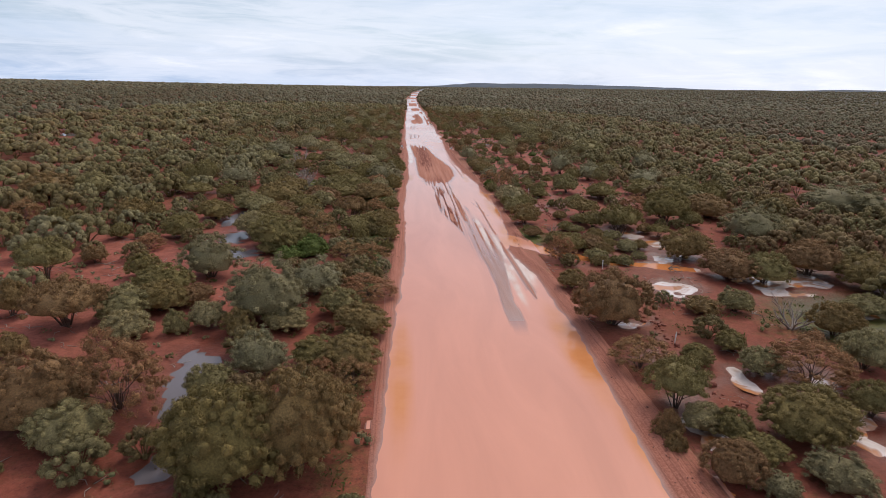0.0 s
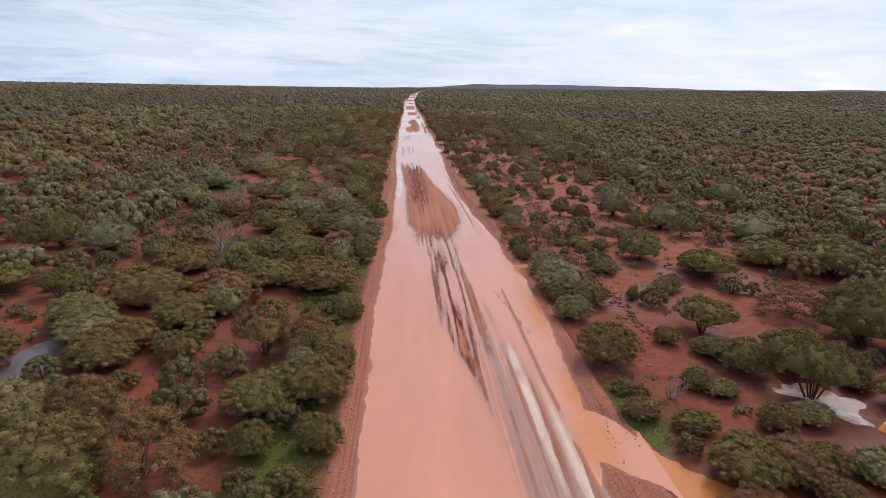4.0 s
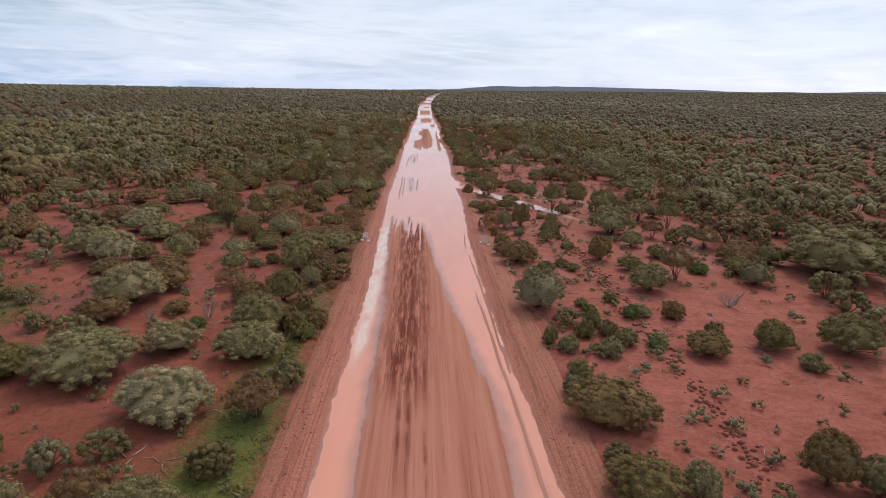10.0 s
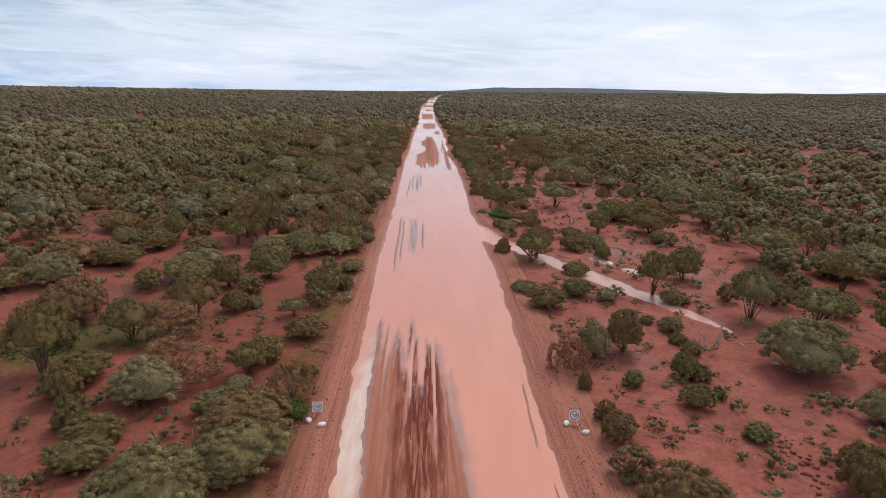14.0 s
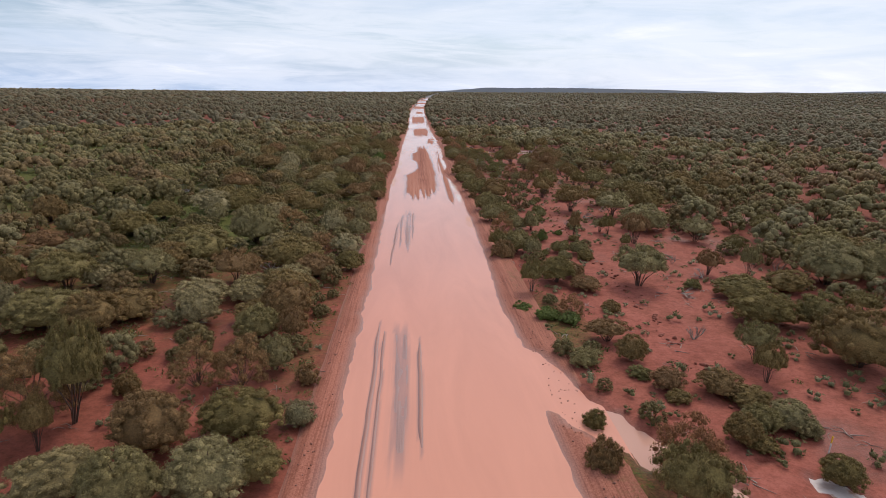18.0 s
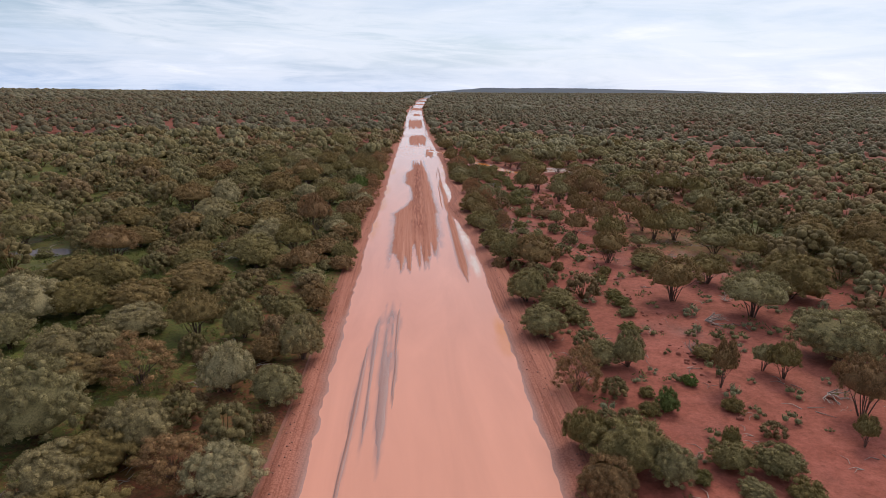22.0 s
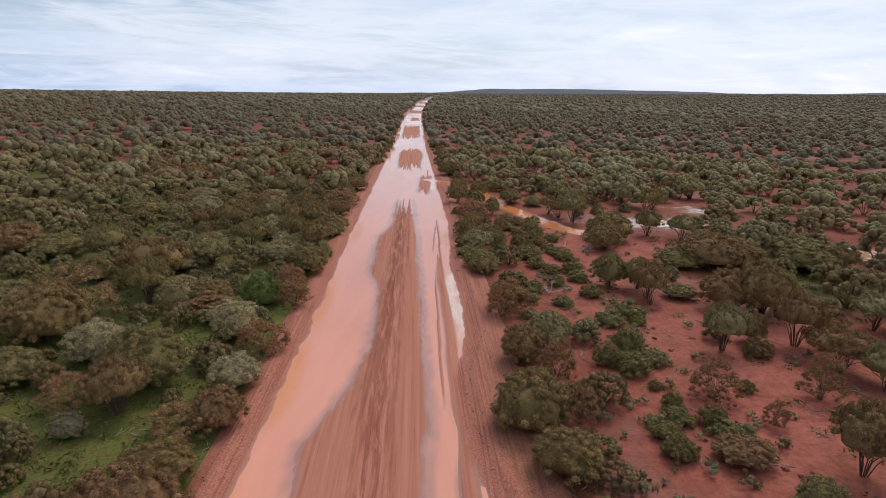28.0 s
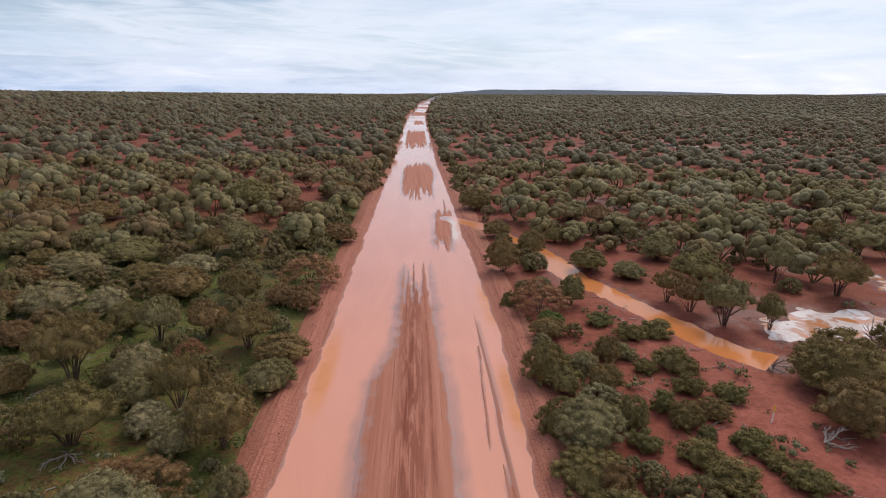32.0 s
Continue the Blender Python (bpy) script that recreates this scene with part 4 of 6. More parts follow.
def limb(points, radii, sides=5):
    """A tapered bent branch as arrays."""
    verts, faces = [], []
    for i, (p, r) in enumerate(zip(points, radii)):
        d = Vector(points[min(i + 1, len(points) - 1)]) - Vector(points[max(i - 1, 0)])
        d.normalize()
        a = d.orthogonal().normalized()
        b = d.cross(a)
        for s in range(sides):
            w = 2 * math.pi * s / sides
            verts.append(tuple(Vector(p) + (a * math.cos(w) + b * math.sin(w)) * r))
        if i:
            o = (i - 1) * sides
            for s in range(sides):
                faces.append((o + s, o + (s + 1) % sides, o + sides + (s + 1) % sides, o + sides + s))
    return verts, faces


def joined(pieces):
    verts, faces = [], []
    for v, f in pieces:
        n = len(verts)
        verts.extend(v)
        faces.extend(tuple(i + n for i in q) for q in f)
    return verts, faces


def stem_arrays(seed, tips, foot, thick=0.05):
    """Several crooked stems that leave one base for the crown's puffs."""
    rng = random.Random(seed)
    pieces = []
    for tip in tips:
        tx, ty, tz = (float(c) for c in tip)
        tz += foot
        bend_x, bend_y = rng.uniform(-0.10, 0.10), rng.uniform(-0.10, 0.10)
        r = thick * rng.uniform(0.7, 1.2)
        pts = [(tx * 0.04, ty * 0.04, -0.12), (tx * 0.22 + bend_x, ty * 0.22 + bend_y, tz * 0.36), (tx * 0.58 - bend_x * 0.5, ty * 0.58 - bend_y * 0.5, tz * 0.72), (tx, ty, tz)]
        pieces.append(limb(pts, (r, r * 0.72, r * 0.45, r * 0.2)))
    return joined(pieces)


def bare_arrays(seed, spread=1.0, forks=5, height=1.5):
    """A leafless tree: stems that fork twice into twigs."""
    rng = random.Random(seed)
    pieces = []

    def grow(start, way, length, r, depth):
        mid = start + way * length * 0.5 + Vector((rng.uniform(-1, 1), rng.uniform(-1, 1), rng.uniform(-0.3, 0.5))) * length * 0.12
        end = start + way * length + Vector((rng.uniform(-1, 1), rng.uniform(-1, 1), rng.uniform(-0.2, 0.4))) * length * 0.15
        pieces.append(limb([start, mid, end], (r, r * 0.75, r * 0.45), 4))
        if depth:
            for _ in range(3):
                w = (way + Vector((rng.uniform(-1, 1), rng.uniform(-1, 1), rng.uniform(-0.25, 0.7))) * 0.75).normalized()
                grow(mid.lerp(end, rng.uniform(0.2, 1.0)), w, length * rng.uniform(0.45, 0.75), r * 0.5, depth - 1)

    for i in range(forks):
        a = 2 * math.pi * (i + rng.random() * 0.7) / forks
        w = Vector((math.cos(a) * spread, math.sin(a) * spread, height * rng.uniform(0.5, 1.1))).normalized()
        grow(Vector((0, 0, -0.05)), w, 0.55 * rng.uniform(0.7, 1.2), 0.045, 2)
    return joined(pieces)


def thing_of(name, label, category, group, pieces):
    """An empty with one mesh for each (part name, mesh, label)."""
    base = new(name)
    tagged(base, label, category, group)
    for part_name, me, part_label in pieces:
        ob = new(part_name, me)
        ob.parent = base
        if part_label:
            tagged(ob, part_label)
    return base


def tree_kind(name, label, count, leaf_mat, puffs, leaves, leaf, flat, low, puff, foot, stems, thick, group, core=True, ragged=0.05, fill=0.92):
    """Crown and stems of a few trees of one kind, each one unit in radius and one unit tall."""
    made = []
    for i in range(count):
        seed = 100 * len(name) + 7 * i + puffs
        v, t, mids = crown_arrays(seed, puffs, leaves, leaf, flat, low, puff, 1, core, fill if core else 0.55, ragged)
        v[:, 2] += foot
        size = np.array([1.0, 1.0, v[:, 2].max()])
        size[:2] = np.percentile(np.hypot(v[:, 0], v[:, 1]), 97)
        crown = mesh_from(name + "_crown", v / size, t, True)
        crown.materials.append(leaf_mat)
        pick = np.linspace(0, len(mids) - 1, stems).astype(int)
        sv, sf = stem_arrays(seed, mids[pick], foot, thick)
        trunk = mesh_from(name + "_trunk", np.array(sv) / size, sf, True)
        trunk.materials.append(BARK)
        made.append((crown, trunk))
    return dict(name=name, label=label, made=made, group=group)


KINDS = {
    "mulga": tree_kind("mulga_tree", "olive-green mulga tree with a domed clumpy crown", 8, LEAF, 110, 60, 0.036, 0.72, -0.36, 0.135, 0.28, 10, 0.028, "mulga trees beside the road", True, 0.07, 0.74),
    "broad": tree_kind("spreading_mulga_tree", "broad olive-green mulga tree with a domed clumpy crown", 6, LEAF, 160, 60, 0.029, 0.66, -0.36, 0.112, 0.24, 12, 0.026, "spreading mulga trees", True, 0.08, 0.74),
    "bush": tree_kind("mulga_bush", "low rounded olive mulga bush on red earth", 5, LEAF, 64, 60, 0.050, 0.76, -0.42, 0.17, 0.0, 6, 0.030, "low mulga bushes", True, 0.08, 0.74),
    "herb_bush": tree_kind("low_green_bush", "small dull green bush dotted on the red earth", 4, LEAF_LOW, 36, 60, 0.070, 0.62, -0.40, 0.22, 0.0, 5, 0.030, "low green bushes", True, 0.14, 0.70),
    "grey_mulga": tree_kind("grey_mulga_tree", "grey-green mulga tree with a soft loose crown", 4, LEAF_GREY, 120, 66, 0.030, 0.80, -0.40, 0.120, 0.22, 9, 0.030, "grey mulga trees", True, 0.13, 0.66),
    "green_bush": tree_kind("green_bush", "fresh green leafy bush beside the road", 2, LEAF_GREEN, 60, 60, 0.050, 0.66, -0.40, 0.17, 0.02, 6, 0.026, "fresh green bushes", True, 0.10, 0.72),
    "pale_tree": tree_kind("pale_mulga_tree", "mulga tree with a pale silvery-green domed crown", 5, LEAF_PALE, 110, 60, 0.036, 0.74, -0.34, 0.135, 0.26, 9, 0.028, "pale mulga trees", True, 0.08, 0.74),
    "russet_shrub": tree_kind("russet_shrub", "half-bare russet shrub with many thin twigs", 4, LEAF_RUSSET, 110, 100, 0.030, 0.85, -0.42, 0.15, 0.10, 24, 0.014, "russet shrubs", False, 0.14),
    "open_tree": tree_kind("open_tree", "open-crowned mulga tree on crooked bare stems", 6, LEAF, 90, 60, 0.033, 0.40, -0.22, 0.120, 0.50, 13, 0.022, "open-crowned trees", True, 0.12, 0.66),
}
DEAD = []
for i in range(4):
    v, f = bare_arrays(40 + i, 1.0 + 0.2 * i, 5 + i % 2, 1.0 + 0.25 * i)
    me = mesh_from("dead_branches", v, f, True)
    me.materials.append(DEADWOOD)
    DEAD.append(me)

PLANTED = []
plant_rng = random.Random(11)


def height_at(x, y):
    a, b = np.array([float(x)]), np.array([float(y)])
    return float(ground_height(a, b)[0])


def plant(kind, plot):
    """Plant a plot: for each tree its place x, y, the width of its crown and its height, in metres."""
    for entry in plot.split(";"):
        x, y, w, h = (float(v) for v in entry.split())
        half = w * 0.55
        if -6 < x < 6:          # crowns lean no further than the shoulder
            x = min(x, along(LEFT, y) - 0.9 - 0.75 * half)
        elif 6 < x < 20:
            x = max(x, along(RIGHT, y) + 1.0 + 0.70 * half)
        PLANTED.append((x, y, w))
        m = pose(x, y, height_at(x, y) - 0.02, plant_rng.uniform(-4, 4), plant_rng.uniform(-4, 4), plant_rng.uniform(0, 360))
        if kind == "dead_tree":
            ob = new("dead_tree", plant_rng.choice(DEAD))
            tagged(ob, "leafless dead tree with pale forked branches", "tree", "dead trees")
            ob.matrix_world = m @ Matrix.Diagonal((half, half, max(half, 0.75 * h), 1))
            continue
        k = KINDS[kind if kind != "mulga" else "bush" if w < 2.0 else "broad" if w > 4.2 else "mulga"]
        crown, trunk = plant_rng.choice(k["made"])
        ob = thing_of(k["name"], k["label"], "shrub" if k["name"] in ("russet_shrub", "mulga_bush", "green_bush", "low_green_bush") else "tree", k["group"], (("trunk", trunk, ""), ("crown", crown, "")))
        ob.matrix_world = m @ Matrix.Diagonal((half * plant_rng.uniform(0.94, 1.06), half * plant_rng.uniform(0.94, 1.06), h, 1))


plant("mulga", "-8.9 23.9 1.7 1.7; 16.2 24.9 3.0 2.2; -8.2 25.4 5.7 4.6; -4.7 26.4 5.5 5.2; 18.5 26.6 2.7 1.3; 14.4 27.4 1.3 1.6; -16.3 27.9 3.7 2.4; 18.0 28.5 2.1 2.0; 22.3 28.6 5.1 2.9; 14.2 28.7 1.7 2.0; -19.0 30.1 5.7 4.3; 27.8 30.8 2.5 2.4; -10.9 32.7 2.6 2.2; 24.0 36.2 2.8 2.0; -2.9 36.6 4.1 2.3; 31.9 36.9 3.8 3.1; -5.5 37.2 3.4 2.0; 20.3 37.6 2.5 1.5; -25.3 37.9 2.7 1.8; 23.8 39.7 2.3 1.7; -11.6 41.8 2.4 2.3; -16.1 42.0 1.9 1.9")
plant("mulga", "-2.5 42.6 3.8 2.3; 34.0 42.9 3.7 2.9; 15.8 44.8 5.9 4.9; -29.2 45.0 2.6 3.0; -20.8 45.1 4.3 2.6; -5.0 46.0 3.2 2.5; -18.9 46.4 4.3 2.6; 25.4 47.4 3.1 1.5; 40.1 47.5 3.5 2.1; 28.6 47.8 2.9 2.1; -16.6 48.0 2.9 1.8; -20.1 50.3 4.6 2.8; 15.8 53.4 2.7 2.0; 45.9 54.7 6.0 4.0; -23.6 55.0 3.1 2.4; 36.2 56.4 5.0 3.6; 33.1 57.3 5.6 3.3; -29.8 59.0 2.6 1.9; 42.8 59.3 6.1 4.1; 21.0 61.4 1.9 1.2; 23.8 61.8 2.0 1.4; 23.2 63.0 1.4 1.0")
plant("mulga", "21.3 63.8 2.7 1.5; -13.9 63.9 2.9 1.5; 26.2 64.2 1.8 0.9; 31.8 64.8 5.1 3.7; 22.4 65.1 2.1 1.7; -13.7 66.5 6.7 3.9; 26.1 67.7 2.7 1.5; 19.4 67.8 4.3 2.1; 21.8 67.9 3.5 1.9; 23.8 68.2 2.3 1.6; 27.9 68.4 2.0 1.3; -31.6 68.8 2.5 1.9; -25.1 69.7 4.2 2.9; -5.0 69.9 2.1 2.0; -1.8 70.5 2.6 2.0; -39.1 70.8 2.7 3.3; 23.6 72.0 2.4 1.7; 18.8 72.0 2.3 1.2; -14.3 72.5 4.1 3.1; 26.0 72.8 2.5 1.3; 16.3 73.5 2.3 1.2; -5.6 74.6 4.5 2.3")
plant("mulga", "-2.8 75.6 4.2 2.8; 22.3 76.0 2.2 1.1; 21.2 77.0 2.2 1.4; -33.8 77.0 4.7 3.3; 31.9 77.1 2.4 1.3; -31.5 78.2 3.2 2.6; 25.5 79.2 3.3 2.6; -24.3 79.7 4.4 2.7; -1.6 79.9 2.9 1.9; -17.0 80.0 4.7 2.4; 29.9 80.2 4.8 3.0; 16.5 80.6 4.0 3.0; -12.2 80.8 3.1 2.1; 40.1 81.5 3.3 2.3; 24.6 81.8 2.7 1.5; -16.3 83.0 3.8 2.1; -18.9 83.2 4.8 2.4; 37.5 83.9 6.6 5.4; 22.2 84.0 2.0 1.4; -21.4 86.5 5.2 2.6; -14.1 87.0 4.7 2.4; 45.5 87.5 7.3 3.8")
plant("mulga", "-1.9 88.8 2.5 1.9; 15.8 88.9 3.1 2.1; -11.8 89.2 3.6 2.5; 58.0 90.6 6.9 3.7; -51.3 91.2 6.8 4.1; -18.5 91.6 6.6 3.3; 18.7 92.1 3.3 2.3; -12.4 92.6 5.2 2.8; -45.8 93.0 5.7 4.1; -4.6 95.3 5.8 2.9; 26.8 95.7 2.4 1.4; -9.8 96.7 5.1 2.6; -35.8 98.5 4.7 3.5; 51.6 99.0 4.4 4.2; -18.5 100.8 5.6 2.8; 47.6 101.7 8.0 4.7; 23.0 101.9 3.2 1.6; -34.4 102.1 3.5 1.9; 19.7 103.7 2.7 1.4; -9.5 103.7 2.4 1.7; 23.7 103.8 1.6 1.8; -11.8 104.4 4.1 2.7")
plant("mulga", "-1.8 104.7 3.1 3.0; 23.1 104.8 2.4 1.6; 42.5 105.9 6.6 3.3; -8.5 105.9 5.1 2.7; 15.6 106.7 1.9 1.9; 28.9 107.0 4.8 3.6; -36.4 107.2 3.0 3.6; 15.2 108.4 1.3 1.3; -34.3 108.5 4.5 4.3; -1.7 109.6 2.3 1.9; 23.3 110.1 1.9 1.1; -10.8 110.2 3.1 2.4; 25.5 111.1 2.3 1.4; 23.3 112.5 2.5 1.3; -10.5 113.6 3.7 2.5; 23.6 116.4 2.1 1.4; 21.5 116.7 1.6 1.7; -7.6 116.8 4.9 3.4; -13.8 117.6 4.6 2.8; 38.5 118.2 3.5 3.6; 34.2 122.4 3.3 2.6; 20.8 122.7 2.7 2.2")
plant("mulga", "-1.6 123.1 4.1 3.8; -20.5 125.9 3.5 2.6; -5.4 126.4 3.7 2.6; 27.7 126.7 2.5 2.7; -7.8 127.3 2.9 2.5; 16.3 128.8 3.8 2.1; 18.8 129.1 2.0 1.9; 27.5 129.4 2.2 2.1; 25.5 130.1 2.6 3.0; -26.9 132.5 4.1 2.0; 16.7 136.0 4.9 2.5; -29.9 136.1 6.2 3.1; 46.4 136.8 4.7 2.8; -19.9 140.2 4.3 2.2; -14.7 140.5 6.0 3.0; -5.5 143.7 4.3 2.5; 19.3 144.5 1.8 1.5; 26.5 145.1 3.0 1.8; 37.4 145.8 4.2 2.9; 31.9 146.4 2.9 2.3; 21.0 146.5 1.9 1.4; 28.0 147.6 1.6 1.6")
plant("mulga", "-6.0 148.0 4.1 2.9; 20.2 148.3 1.6 1.3; -3.9 148.6 1.9 1.9; -2.0 149.2 1.9 1.6; -17.9 149.2 3.4 2.2; 19.4 150.1 1.5 1.5; -13.4 151.5 2.0 1.0; 26.7 152.0 1.8 1.7; 24.2 152.4 1.5 1.0; -8.5 154.2 2.8 2.0; -5.6 154.4 3.1 3.0; 50.9 156.0 4.2 2.3; -16.2 157.6 3.9 2.2; -4.1 158.7 2.0 1.9; 27.3 159.2 3.5 2.8; -23.6 161.4 2.9 1.5; -18.3 162.3 3.5 1.8; -44.4 162.4 6.2 3.1; -12.3 163.2 2.5 2.0; -6.2 163.3 3.4 3.1; -4.0 163.8 2.8 2.6; 38.8 165.3 3.2 1.9")
plant("mulga", "27.6 165.8 2.4 1.6; 49.6 165.9 10.7 5.3; -22.2 166.1 2.6 1.8; -27.9 167.6 5.2 3.2; -6.3 167.7 5.0 3.1; -19.3 168.1 3.4 2.4; 16.2 168.1 3.6 2.5; 44.5 169.4 3.6 2.2; 25.5 169.5 2.9 2.9; 41.1 170.3 4.4 2.6; 32.5 171.3 2.5 1.6; -11.0 171.3 2.6 1.4; -3.7 171.5 4.2 2.1; 63.8 172.1 6.1 3.3; 73.6 172.6 4.3 3.1; -19.4 173.2 3.5 2.5; -11.5 173.6 2.7 1.4; 15.3 174.1 2.0 1.7; 23.0 174.3 1.7 1.0; -4.1 174.4 4.6 2.3; -45.5 174.7 6.0 3.0; -24.0 174.7 4.4 2.2")
plant("mulga", "-13.3 174.9 1.9 2.0; -39.8 175.1 4.9 2.7; -6.0 176.2 2.8 1.6; 15.2 176.2 1.3 1.3; -15.4 177.6 2.1 2.2; 21.2 177.7 2.0 1.5; 15.0 179.8 1.0 1.2; -15.4 180.0 3.1 2.0; 22.9 181.2 1.5 1.2; -32.0 181.5 4.0 2.5; 22.1 181.8 2.0 1.7; 30.6 182.9 5.5 4.1; -5.4 183.4 2.5 1.7; 53.5 183.8 3.7 3.2; 24.0 185.2 1.6 0.9; 19.2 185.5 2.7 3.4; 50.0 185.7 5.9 3.0; -29.8 186.3 4.2 2.2; 23.8 187.1 1.4 0.9; -3.4 187.2 3.0 1.7; 24.2 189.4 2.0 1.2; -21.2 189.5 5.0 3.5")
plant("mulga", "-9.9 192.1 2.2 1.9; -8.8 193.2 1.5 1.0; 40.3 193.8 3.0 2.1; 15.5 194.5 3.3 2.0; -35.2 195.6 4.8 2.4; -30.4 195.8 3.1 2.2; 27.3 196.5 2.5 1.2; -3.6 196.8 3.1 2.8; 18.8 197.5 2.9 1.7; -27.5 198.0 4.1 3.0; -12.3 198.1 2.7 2.8; -2.0 198.4 1.5 1.3; 14.0 198.6 2.9 1.7; -19.7 198.9 2.2 1.5; -16.4 199.7 4.6 2.5; -9.5 201.1 3.8 3.1; -50.0 202.3 4.6 2.6; 30.9 203.4 3.4 3.6; -24.6 203.9 3.8 2.2; -28.6 204.0 5.3 2.7; 54.7 204.4 6.3 3.5; 20.4 204.8 2.7 1.4")
plant("mulga", "47.8 205.2 5.3 2.8; -10.4 205.7 3.8 2.4; -7.8 208.9 3.4 3.1; 54.1 209.7 4.7 2.6; -18.7 209.7 3.6 1.8; -23.6 210.3 3.5 2.4; -4.7 210.3 4.2 2.3; 24.8 210.6 2.1 1.6; -3.0 211.3 2.9 1.8; -27.8 211.9 2.9 2.2; 13.6 212.1 1.9 2.3; 22.5 213.5 1.7 0.9; -8.6 213.6 4.1 3.2; 21.8 214.1 2.0 1.7; -4.4 214.9 4.1 2.6; 26.0 214.9 1.5 1.0; 23.5 215.2 2.3 1.6; 25.4 215.7 2.6 1.7; 14.5 216.1 1.4 1.3; 24.5 218.0 2.5 1.2; 34.4 218.0 3.5 1.7; -51.4 218.3 6.3 3.4")
plant("mulga", "20.3 218.5 1.5 0.8; -31.7 219.1 5.1 2.5; -12.2 219.4 1.6 1.4; 23.2 219.5 2.6 1.6; 20.3 220.2 2.3 1.4; -2.0 220.8 1.4 1.4; -4.3 222.6 2.3 2.6; 34.9 223.4 5.5 4.6; 16.0 223.5 2.4 1.2; 44.8 223.9 2.5 2.2; 19.3 224.1 2.1 2.0; -6.8 227.8 3.2 2.6; -30.7 227.8 4.0 2.2; -4.2 227.9 2.1 2.5; -18.5 228.6 4.2 3.2; -22.2 229.3 5.8 3.2; 36.5 229.9 3.7 3.3; -41.3 231.1 3.6 2.4; 32.5 231.3 5.1 3.0; -5.3 231.6 3.8 3.2; -17.3 231.8 4.1 2.3; 21.0 233.8 1.7 1.1")
plant("mulga", "-36.9 234.2 3.5 2.0; -6.3 236.6 4.9 2.5; 34.1 237.5 4.5 2.2; -30.6 238.5 2.4 2.9; 20.3 239.4 2.8 1.4; 39.6 239.6 4.2 2.1; 18.2 241.6 3.4 2.7; -28.5 241.9 4.5 2.5; 45.1 241.9 7.1 5.0; -4.8 242.5 3.9 2.4; 50.5 243.4 4.8 4.3; -1.8 244.9 2.8 2.1; -7.7 246.4 5.8 3.1; -33.8 247.4 2.7 1.4; -29.9 248.3 4.0 2.0; 54.3 250.3 6.2 3.1; 21.1 250.5 1.6 0.9; 14.0 250.8 2.7 2.6; -18.9 251.3 6.4 3.2; 50.5 251.6 7.2 3.8; 17.5 251.7 2.2 2.1; -35.0 252.0 3.6 2.0")
plant("mulga", "23.1 252.2 2.2 1.7; 21.0 252.6 2.2 1.5; -9.2 252.6 3.4 2.1; 16.0 252.8 3.9 2.7; 42.5 254.7 2.9 2.1; -13.7 255.6 5.2 4.7; -28.4 257.9 5.3 3.1; -2.3 259.2 3.0 2.4; -14.3 261.1 3.9 1.9; 19.8 264.0 2.2 2.8; 18.0 264.4 2.4 1.9; -4.0 264.8 2.3 1.8; -42.0 265.0 4.2 3.6; 35.2 265.3 5.6 3.9; 25.8 265.3 2.1 1.1; -21.4 266.4 2.8 2.6; -28.6 267.0 4.1 2.7; -6.5 268.5 2.6 3.0; 15.2 269.1 3.4 2.6; 41.8 271.4 2.3 1.2; -4.2 272.2 2.7 2.2; 18.5 272.2 1.9 1.5")
plant("mulga", "-20.3 272.8 4.5 3.1; -16.1 274.0 5.0 2.7; -2.3 274.1 2.8 2.5; 17.6 275.2 3.0 1.8; 15.3 276.9 3.4 3.1; 39.9 278.6 5.8 4.5; -13.4 279.1 5.2 2.6; -20.9 280.0 4.5 3.0; -3.8 280.5 3.1 1.7; -24.8 281.7 4.7 2.3; -15.8 284.9 3.5 2.2; -43.7 285.5 6.1 3.1; -3.1 285.6 2.0 1.3; -1.3 285.7 2.5 1.6; -7.0 285.7 2.9 1.6; -9.9 285.9 3.7 2.6; -36.1 286.3 6.0 3.2; 20.2 286.4 1.4 1.0; 52.2 287.1 4.6 3.9; 29.9 287.2 3.7 1.8; 14.4 287.6 1.7 1.7; 18.1 287.8 4.4 3.7")
plant("mulga", "-1.4 288.4 2.5 2.5; -10.8 289.0 5.9 2.9; 15.8 289.6 4.1 3.3; 30.9 289.7 3.5 1.9; -4.0 291.5 3.6 1.9; -24.3 293.5 4.1 2.5; 13.8 295.1 3.2 2.7; 20.6 295.9 1.9 1.0; 53.4 296.7 6.3 4.6; 61.5 297.1 6.6 4.8; 19.1 298.0 1.2 1.2; -0.6 298.5 1.9 2.2; -9.8 299.3 2.8 1.6; -18.4 299.5 2.2 2.6; -21.7 301.9 4.6 2.4; -11.9 302.7 4.8 2.5; -41.3 303.2 5.9 3.0; -16.1 303.4 4.1 2.1; 14.9 303.6 3.1 2.5; -29.3 303.9 4.9 2.6; -2.7 305.3 2.6 2.0; -4.4 305.3 3.1 2.0")
